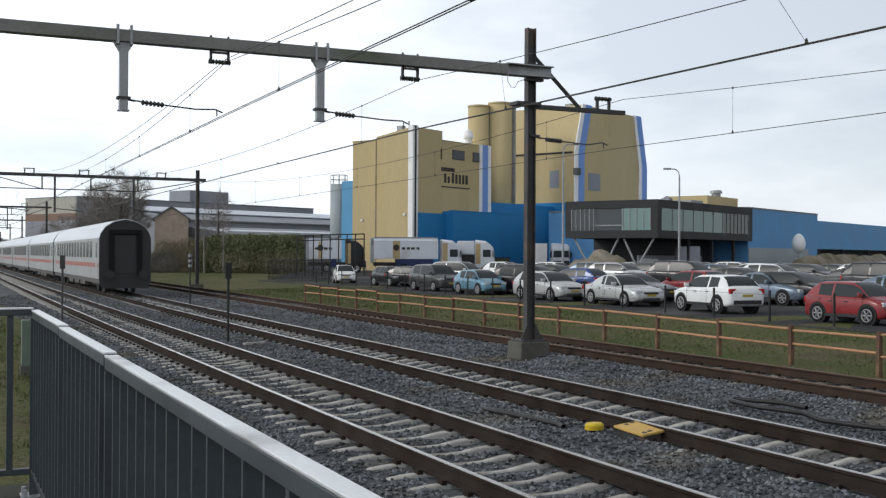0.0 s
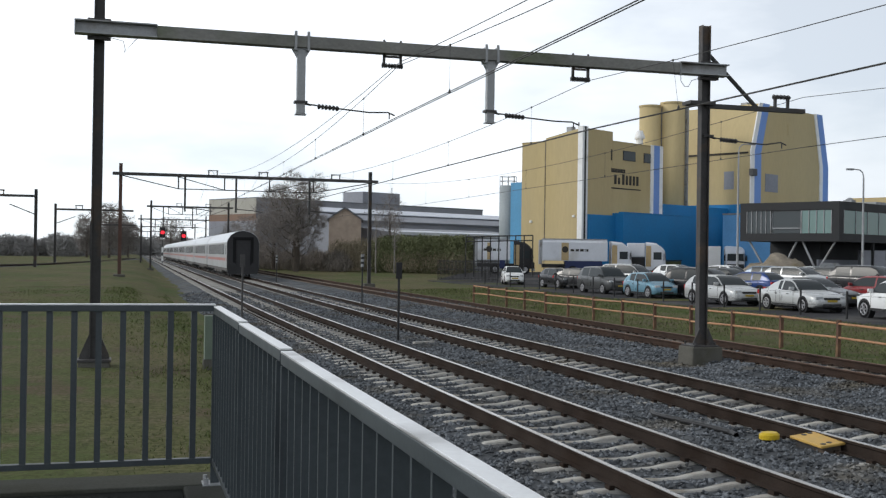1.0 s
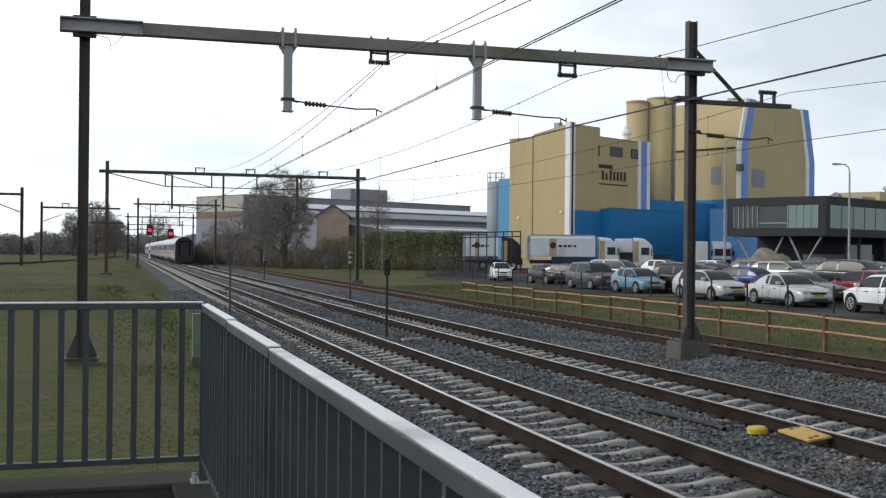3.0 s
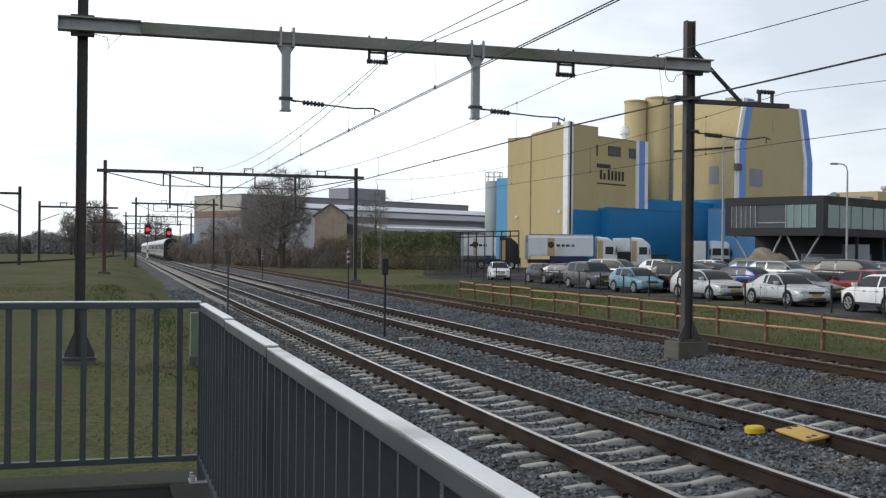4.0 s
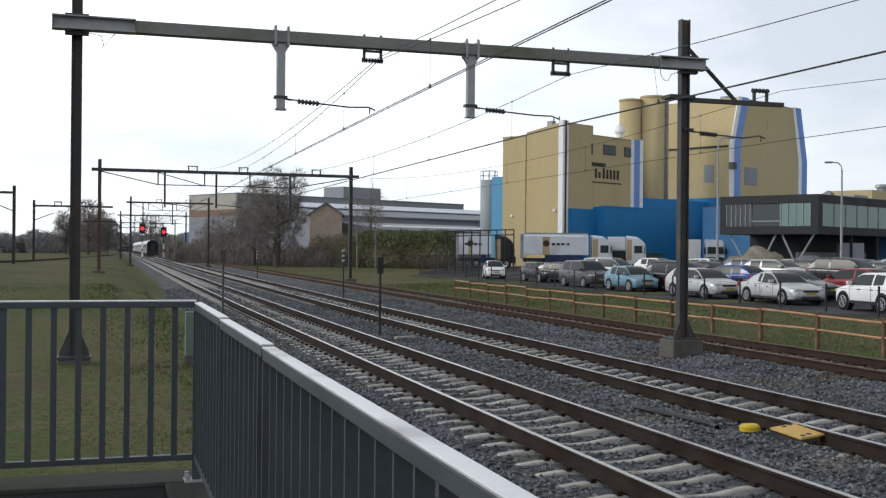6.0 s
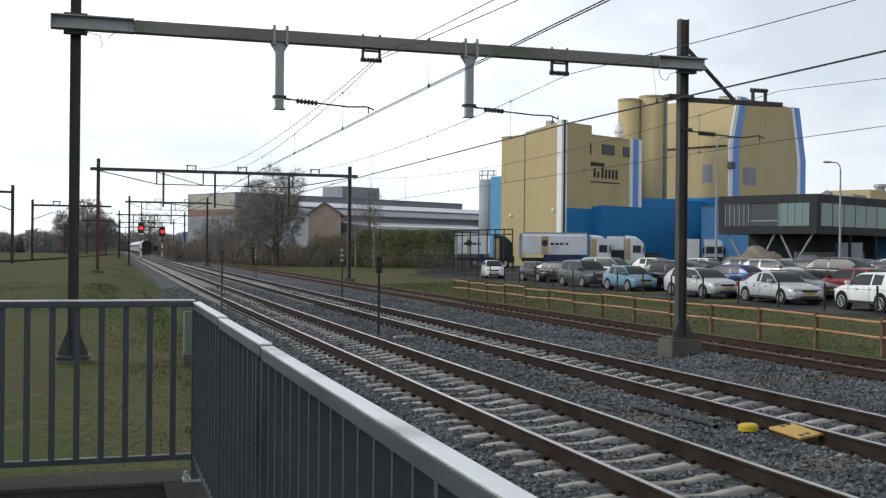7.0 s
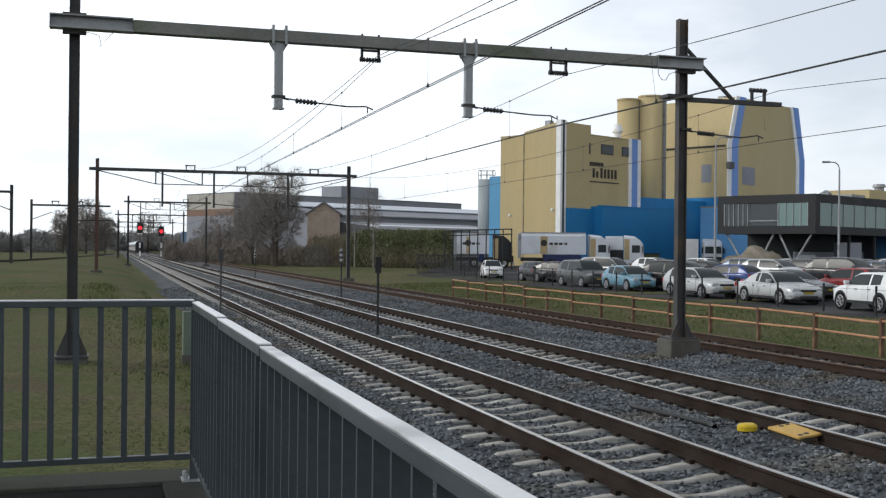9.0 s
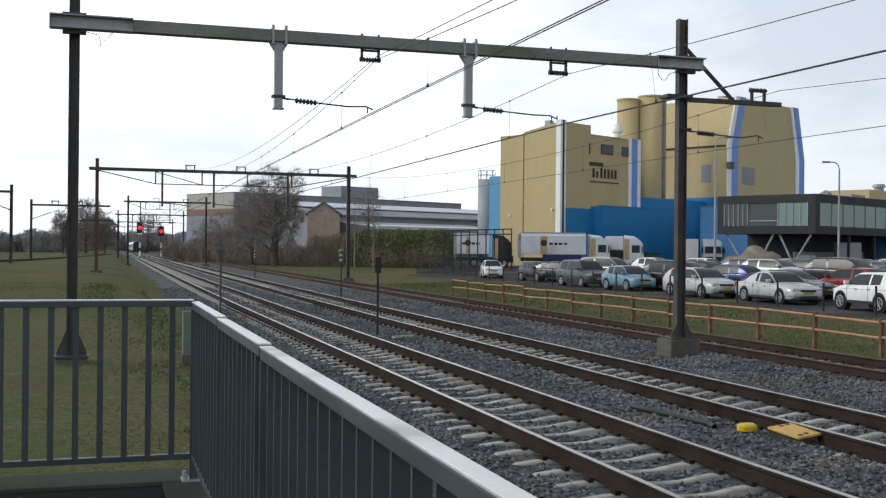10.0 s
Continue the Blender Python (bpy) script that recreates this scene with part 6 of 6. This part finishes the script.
def build_trackside():
    marker(4.08, 38.7, 2.1, "grey", "slim grey trackside marker with a dark plate")
    marker(7.35, 29.3, 1.95, "dark", "dark trackside sign on a thin post between tracks")
    marker(11.9, 87.5, 1.72, "banded", "black and white banded marker post between tracks")
    marker(11.3, 52.4, 1.9, "banded", "black and white banded marker post by the siding")
    # red signals far down the line
    for x, y, zc in ((7.45, 213.0, 5.9), (11.65, 219.0, 5.4)):
        t = thing("railway_signal", "black railway signal on a mast showing red", "railway signal", pose(x, y, -0.3), "railway signals")
        bm = bmesh.new()
        rod(bm, (0, 0, 0), (0, 0, zc - 0.4), 0.08, n=8)
        part("mast", bm, M["mast"], t)
        bm = bmesh.new()
        box(bm, -0.55, 0.55, 0.0, 0.12, zc - 0.9, zc + 1.0, 0.05)
        part("head", bm, M["black"], t)
        bm = bmesh.new()
        rod(bm, (0, -0.02, zc + 0.05), (0, -0.14, zc + 0.05), 0.36, n=18)
        part("red_light", bm, M["red"], t)
        bm = bmesh.new()
        box(bm, -0.16, 0.16, -0.2, -0.11, 0.6, 1.6)
        box(bm, -0.16, 0.16, -0.2, -0.11, 2.2, 3.2)
        part("white_band", bm, M["white"], t)
    # yellow cap and board beside the middle track
    t = thing("yellow_cover", "small round yellow plastic cover on the ballast", "track equipment", pose(8.10, 12.45, -0.19, 0, 0, 20))
    bm = bmesh.new()
    rod(bm, (0, 0, 0.04), (0, 0, 0.10), 0.13, n=22)
    rod(bm, (0, 0, 0.10), (0, 0, 0.125), 0.125, 0.10, n=22)
    bmesh.ops.scale(bm, vec=(1.15, 0.9, 1), verts=bm.verts)
    part("cap", bm, M["yellow"], t)
    bm = bmesh.new()
    rod(bm, (0, 0, -0.06), (0, 0, 0.039), 0.085, n=18)
    part("foot", bm, M["black"], t)
    t = thing("yellow_board", "flat orange-yellow board with holes clamped to the rail", "track equipment", pose(8.33, 11.75, -0.075, 3, -6, 2))
    bm = bmesh.new()
    box(bm, -0.18, 0.18, -0.31, 0.31, 0, 0.035, 0.012)
    p = part("board", bm, M["orangemat"], t)
    for sx, sy in ((-0.02, 0.24), (0.09, 0.27), (-0.10, -0.24), (0.0, -0.22)):
        bm = bmesh.new()
        rod(bm, (sx, sy, 0.035), (sx, sy, 0.039), 0.035, n=12)
        part("hole", bm, M["black"], p)
    bm = bmesh.new()
    box(bm, -0.12, 0.12, -0.28, 0.28, -0.16, -0.001)
    part("bracket", bm, M["mast"], t)
    # black hoses lying in the ballast
    for pts in ([(7.72, 15.0), (7.62, 14.7), (7.70, 14.2), (7.80, 13.6), (7.86, 13.0), (7.80, 12.75)],
                [(12.1, 14.4), (11.7, 14.0), (11.6, 13.2), (11.8, 12.5), (11.5, 11.8), (11.7, 11.0), (12.0, 10.6), (12.0, 10.0)],
                [(11.9, 14.2), (12.3, 13.5), (12.25, 12.9)]):
        cu = wire("cable_hose", [(x, y, -0.145) for x, y in pts], 0.04, M["black"])
        tagged(cu, "black corrugated cable hose lying on the ballast", "hose", "cable hoses")
    t = thing("trackside_cabinet", "small pale green trackside cabinet in the grass", "cabinet", pose(1.80, 22.6, -0.3, 0, 0, 0))
    bm = bmesh.new()
    box(bm, -0.16, 0.16, -0.12, 0.12, 0.3, 1.18, 0.015)
    c = part("body", bm, M["greenbox"], t)
    bm = bmesh.new()
    box(bm, -0.13, 0.13, -0.128, -0.121, 0.36, 1.12)
    part("door", bm, M["greenbox"], c)
    bm = bmesh.new()
    box(bm, -0.18, 0.18, -0.14, 0.14, 0.0, 0.299)
    part("plinth", bm, M["concrete"], t)
    t = thing("broken_board", "short pale concrete slab lying on the ballast", "slab", pose(7.70, 27.9, -0.172, 0, 0, 20))
    bm = bmesh.new()
    box(bm, -0.32, 0.32, -0.06, 0.06, 0, 0.06, 0.01)
    part("slab", bm, M["sleeper"], t)


# ---- trees, hedge, grass ----
def tree(x, y, z, h, w, seed, trunk="bark", name="bare_tree", label="leafless winter tree with a dense twiggy crown", low=0.14, tips=700, girth=0.022, fine=0.016, twigs=7, twig_len=0.8):
    """A bare tree: boughs reach from the stem to points spread through an oval crown, each thickened by what it carries."""
    rng = np.random.default_rng(seed)
    nodes, back = [np.array((0.0, 0.0, 0.0))], [-1]
    side = np.zeros(3)
    for k in range(1, 13):
        side = side + rng.normal(0, 0.012 * h / 6, 3) * (1, 1, 0)
        nodes.append(side + (0, 0, h * 0.72 * k / 12))
        back.append(k - 1)
    d = rng.normal(size=(tips, 3))
    d /= np.linalg.norm(d, axis=1)[:, None]
    lump = np.array([0.80 + 0.32 * noise.noise(Vector(q) * 1.9 + Vector((seed, 0, 0))) for q in d])
    rad = rng.random(tips) ** 0.45 * lump * 1.12
    cz, rz = h * (1 + low) / 2, h * (1 - low) / 2
    goal = d * rad[:, None] * np.array([w / 2, w / 2, rz]) + np.array([0, 0, cz])
    goal[:, :2] *= np.clip(0.62 + 0.55 * (goal[:, 2:3] / h), 0.4, 1.05)
    goal = goal[np.argsort(np.hypot(goal[:, 0], goal[:, 1]) + 0.25 * np.abs(goal[:, 2] - 0.45 * h))]
    ends = []
    for g in goal:
        a = np.array(nodes)
        cost = np.linalg.norm(a - g, axis=1) + 1.6 * np.clip(a[:, 2] - g[2] + 0.35 * np.hypot(a[:, 0] - g[0], a[:, 1] - g[1]), 0, None) + np.where(a[:, 2] < low * h * 1.1, 3.0, 0)
        i = int(np.argmin(cost))
        p = nodes[i]
        ln = np.linalg.norm(g - p)
        n = max(2, int(ln / (h * 0.055)))
        for k in range(1, n + 1):
            f = k / n
            q = p + (g - p) * f + np.array([0, 0, 0.10 * ln * math.sin(f * math.pi)]) + rng.normal(0, 0.035 * ln / n, 3)
            nodes.append(q)
            back.append(i)
            i = len(nodes) - 1
        ends.append(i)
    load = np.ones(len(nodes))
    for i in range(len(nodes) - 1, 0, -1):
        load[back[i]] += load[i]
    thick = np.maximum(h * girth * (load / load[0]) ** 0.5, fine)
    segs = {"trunk": [], "branching": [], "crown": []}
    for i in range(1, len(nodes)):
        key = "trunk" if i < 13 else "branching" if thick[i] > fine * 1.6 else "crown"
        segs[key].append((nodes[back[i]], nodes[i], thick[back[i]] if i < 13 else thick[i], thick[i] * (1.0 if i < 13 else 0.85)))
    for i in range(13, len(nodes)):
        if load[i] > 9:
            continue
        way = nodes[i] - nodes[back[i]]
        way /= np.linalg.norm(way) + 1e-9
        for _ in range(twigs if load[i] < 4 else 2):
            v = way * 0.7 + rng.normal(0, 0.55, 3) + (0, 0, 0.25)
            v *= twig_len * rng.uniform(0.4, 1.2) / (np.linalg.norm(v) + 1e-9)
            segs["crown"].append((nodes[i], nodes[i] + v, fine * 0.7, fine * 0.35))
    t = thing(name, label, "tree", pose(x, y, z), "bare trees")
    for nm, mm in (("trunk", trunk), ("branching", trunk), ("crown", "twig")):
        m = 8 if nm == "trunk" else 4 if nm == "branching" else 3
        V, F = [], []
        for p, q, r, r2 in segs[nm]:
            p, q = Vector(p), Vector(q)
            e = (q - p).normalized()
            a = e.orthogonal().normalized()
            b = e.cross(a)
            i0 = len(V)
            for c, rr in ((p, r), (q, r2)):
                for j in range(m):
                    an = 2 * math.pi * j / m
                    V.append(c + (a * math.cos(an) + b * math.sin(an)) * rr)
            for j in range(m):
                F.append((i0 + j, i0 + (j + 1) % m, i0 + m + (j + 1) % m, i0 + m + j))
        o = bulk(nm, V, F, M[mm], t)
        if nm != "trunk":
            tagged(o, kind="stuff")
    return t


def leaves(name, places, size, material, label, category, n_each, seed, slim=0.6, parent=None, up=0.0):
    """A mass of small leaf cards spread over uneven clumps: places are (x, y, z, rx, ry, rz)."""
    rng = np.random.default_rng(seed)
    V, F = [], []
    for cx, cy, cz, rx, ry, rz in places:
        d = rng.normal(size=(n_each, 3))
        d /= np.linalg.norm(d, axis=1)[:, None]
        rad = rng.uniform(0.55, 1.05, (n_each, 1))
        c = d * rad * np.array([rx, ry, rz]) + np.array([cx, cy, cz])
        a = rng.normal(size=(n_each, 3)) + np.array([0, 0, up])
        a /= np.linalg.norm(a, axis=1)[:, None]
        b = np.cross(a, rng.normal(size=(n_each, 3)))
        b /= np.linalg.norm(b, axis=1)[:, None] + 1e-9
        s = size * rng.uniform(0.5, 1.4, (n_each, 1))
        k = len(V)
        for i in range(n_each):
            p, u, w = c[i], a[i] * s[i], b[i] * s[i] * slim
            V += [p - u, p + w, p + u, p - w]
            F.append((k + 4 * i, k + 4 * i + 1, k + 4 * i + 2, k + 4 * i + 3))
    ob = bulk(name, V, F, M[material], parent)
    return tagged(ob, label, category, kind="stuff")


def build_plants():
    rng = random.Random(21)
    x, y, z = spot(486, 140, -0.2)
    tree(x, y, z, 13.0, 9.2, 6, low=0.08, tips=1300, girth=0.034, fine=0.018, twigs=11, twig_len=0.9)
    x, y, z = spot(446, 150, -0.2)
    tree(x, y, z, 11.0, 7.0, 9, low=0.05, tips=800, fine=0.018, twigs=10)
    x, y, z = spot(652, 147, -0.2)
    tree(x, y, z, 11.2, 4.4, 12, label="slender leafless tree behind the hedge", low=0.28, tips=260, girth=0.014, twigs=4)
    for px in (628, 661):
        x, y, z = spot(px, 129, -0.1)
        tree(x, y, z, 7.6, 1.8, 14 + px, trunk="birch", name="birch_tree", label="thin pale birch stem in front of the hedge", low=0.3, tips=50, girth=0.012, twigs=3, twig_len=0.6)
    for px, d, h, w, sd in ((405, 168, 8.5, 6.5, 33), (372, 176, 7.0, 6.0, 34)):
        x, y, z = spot(px, d, -0.2)
        tree(x, y, z, h, w, sd, low=0.03, tips=500, twigs=10, label="low leafless tree in the scrub beside the line")
    # left-hand trees
    for px, d, h, w, sd in ((152, 250, 14.2, 8.5, 41), (172, 262, 12.0, 8.0, 42), (112, 262, 11.5, 6.5, 43), (186, 300, 11.0, 8.0, 44), (132, 290, 9.5, 7.0, 46), (262, 420, 17.0, 12.0, 45)):
        x, y, z = spot(px, d, -0.3)
        tree(x, y, z, h, w, sd, low=0.05, tips=560, label="distant leafless tree at the edge of the field", fine=0.034, twigs=9, twig_len=1.1)
    # hedge in front of the sheds
    places = []
    for i in range(60):
        px = 555 + i * 4.0 
        d = 142 - i * 0.20
        hx, hy, hz = spot(px, d, 0)
        top = 4.3 + 0.35 * noise.noise((i * 0.3, 0, 0)) + (0.25 if i > 20 else -0.4 * (1 - i / 20))
        places.append((hx, hy, top * 0.5 - 0.1, 1.15, 1.3, top * 0.52))
    leaves("hedge", places[18:], 0.11, "leaf", "tall dark green hedge along the yard", "hedge", 1500, 2, up=0.7)
    leaves("brown_hedge", places[:22] + [(a, b - 0.8, c * 0.6, d, e, f * 0.6) for a, b, c, d, e, f in places[24:58:3]], 0.11, "leafbrown", "tall brownish hedge thinning towards the line", "hedge", 1000, 3, slim=0.25, up=1.5)
    # scrub along the right of the line
    places = []
    for i in range(70):
        px = 300 + i * 3.9
        d = 182 - i * 0.62
        hx, hy, hz = spot(px + rng.uniform(-5, 5), d, 0)
        top = 1.5 + 1.5 * rng.random()
        if px < 440:
            top += 1.3
        places.append((hx, hy, top * 0.42, 1.3, 1.3, top * 0.5))
    leaves("scrub", places, 0.46, "scrubtwig", "brown leafless scrub along the line", "shrubs", 620, 4, 0.05, up=1.6)
    # far woods on the left and at the end of the line
    places = []
    for i in range(120):
        px = -170 + i * 2.9 + rng.uniform(-3, 3)
        d = 300 + 60 * rng.random() + (60 if px > 100 else 0)
        hx, hy, hz = spot(px, d, 0)
        top = 5.5 + 3.0 * noise.noise((i * 0.16, 3, 0)) + rng.uniform(-0.8, 1.2)
        places.append((hx, hy, top * 0.45, 2.6, 2.6, top * 0.55))
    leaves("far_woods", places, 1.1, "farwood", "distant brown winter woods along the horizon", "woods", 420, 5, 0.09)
    places = []
    for i in range(70):
        px = 180 + i * 2.4 + rng.uniform(-3, 3)
        d = 560 + 60 * rng.random()
        hx, hy, hz = spot(px, d, 0)
        top = 9 + 4.0 * noise.noise((i * 0.2, 8, 0))
        places.append((hx, hy, top * 0.45, 4, 4, top * 0.55))
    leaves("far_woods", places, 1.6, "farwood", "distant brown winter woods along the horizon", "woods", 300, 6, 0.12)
    places = []
    for i in range(90):
        a = radians(48 + i * 3.0)
        places.append((math.sin(a) * 420, math.cos(a) * 420, 4.5, 11, 11, 5.5))
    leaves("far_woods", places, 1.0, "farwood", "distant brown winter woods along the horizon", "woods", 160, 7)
    # grass blades: platform side, verge and field
    g = np.random.default_rng(11)
    V, F = [], []

    def blades(n, xr, yr, zf, power=1.6, tall=0.075):
        for _ in range(n):
            y = yr[0] + (yr[1] - yr[0]) * g.random() ** power
            x = g.uniform(*xr)
            if noise.noise((x * 0.55, y * 0.55, 2)) < g.uniform(-0.9, 0.0):
                continue
            z = zf(x) + field_rise(x, y)
            h = tall * g.uniform(0.4, 1.5) * (1 + y * 0.008)
            w = 0.008 * (1 + y * 0.03)
            a = g.uniform(0, 6.28)
            lx, ly = g.normal(0, 0.045, 2)
            k = len(V)
            V.extend([(x - w * math.cos(a), y - w * math.sin(a), z), (x + w * math.cos(a), y + w * math.sin(a), z), (x + lx, y + ly, z + h)])
            F.append((k, k + 1, k + 2))
    blades(60000, (-6.5, 2.3), (6.8, 60), lambda x: -0.16 - max(0, -x - 4) * 0.03, 1.9, 0.05)
    blades(36000, (16.9, 26.5), (14, 75), lambda x: -0.36 + max(0, x - 18) * 0.026, 1.2, 0.055)
    tagged(bulk("grass_blades", V, F, M["grassblade"]), "thin winter grass blades on the verges", "grass", kind="stuff")


def build_left_line():
    """Masts of a branch line across the field."""
    for x, y, x1, h in ((-8.4, 119, -20.0, 7.6), (-8.2, 150, 1.5, 7.4), (-6.0, 235, 3.0, 7.4)):
        g = thing("overhead_line_mast", "dark overhead line mast with a side arm by the field", "mast", group="branch line masts")
        bm = bmesh.new()
        h_mast(bm, x, y, -0.4, h + 0.7, 0.3, 0.3)
        part("mast", bm, M["mast"], g)
        bm = bmesh.new()
        box(bm, min(x, x1), max(x, x1), y - 0.27, y - 0.16, h - 0.15, h + 0.1)
        part("arm", bm, M["mast"], g)
        bm = bmesh.new()
        rod(bm, (x, y - 0.2, h - 1.9), (x + (-2.5 if x1 < x else 2.5), y - 0.2, h - 0.9), 0.05)
        for k in (0.3, 0.6):
            xx = x + (x1 - x) * k
            rod(bm, (xx - 0.5, y - 0.2, h + 0.5), (xx + 0.5, y - 0.2, h + 0.5), 0.07)
            rod(bm, (xx - 0.4, y - 0.2, h + 0.5), (xx - 0.4, y - 0.2, h), 0.06)
            rod(bm, (xx + 0.4, y - 0.2, h + 0.5), (xx + 0.4, y - 0.2, h), 0.06)
        part("fittings", bm, M["mast"], g)
    t = thing("branch_track", "distant branch track with dark rails across the field", "railway track", group="railway tracks")
    for s in (-0.75, 0.75):
        bm = bmesh.new()
        pts = [(-36 + s, 62), (-18 + s, 100), (-8 + s, 140), (-2 + s, 190), (2.5 + s, 260)]
        for a, b in zip(pts, pts[1:]):
            rod(bm, (*a, 0.42), (*b, 0.42), 0.08, n=4)
        part("rail", bm, M["rust"], t)
    bm = bmesh.new()
    pts = [(-36, 62), (-18, 100), (-8, 140), (-2, 190), (2.5, 260)]
    loft(bm, [[(x - 2.2, y, 0.0), (x - 1.5, y, 0.34), (x + 1.5, y, 0.34), (x + 2.2, y, 0.0)] for x, y in pts])
    part("track_bed", bm, M["ballast"], t)


def motions():
    times = [0.0, 0.5, 1.0, 1.5, 2.0, 2.5, 3.0, 4.0, 5.0, 6.0, 7.0, 8.0, 9.0, 10.0]
    for i, c in enumerate(TRAIN):
        rows = []
        for t in times:
            y = train_at(t) + 26.8 * i
            rows.append((t, pose(TRACKS[1] + bend(y), y, 0, 0, 0, bend_yaw(y + 13))))
        walk(c, rows)


build_ground()
build_ballast()
build_gantries()
build_wires()
build_platform()
build_railing()
build_mill()
build_tall_hall()
build_office()
build_warehouses()
build_yard()
build_train()
build_fences()
build_trackside()
build_left_line()
build_plants()
build_cars()
build_tracks()
motions()
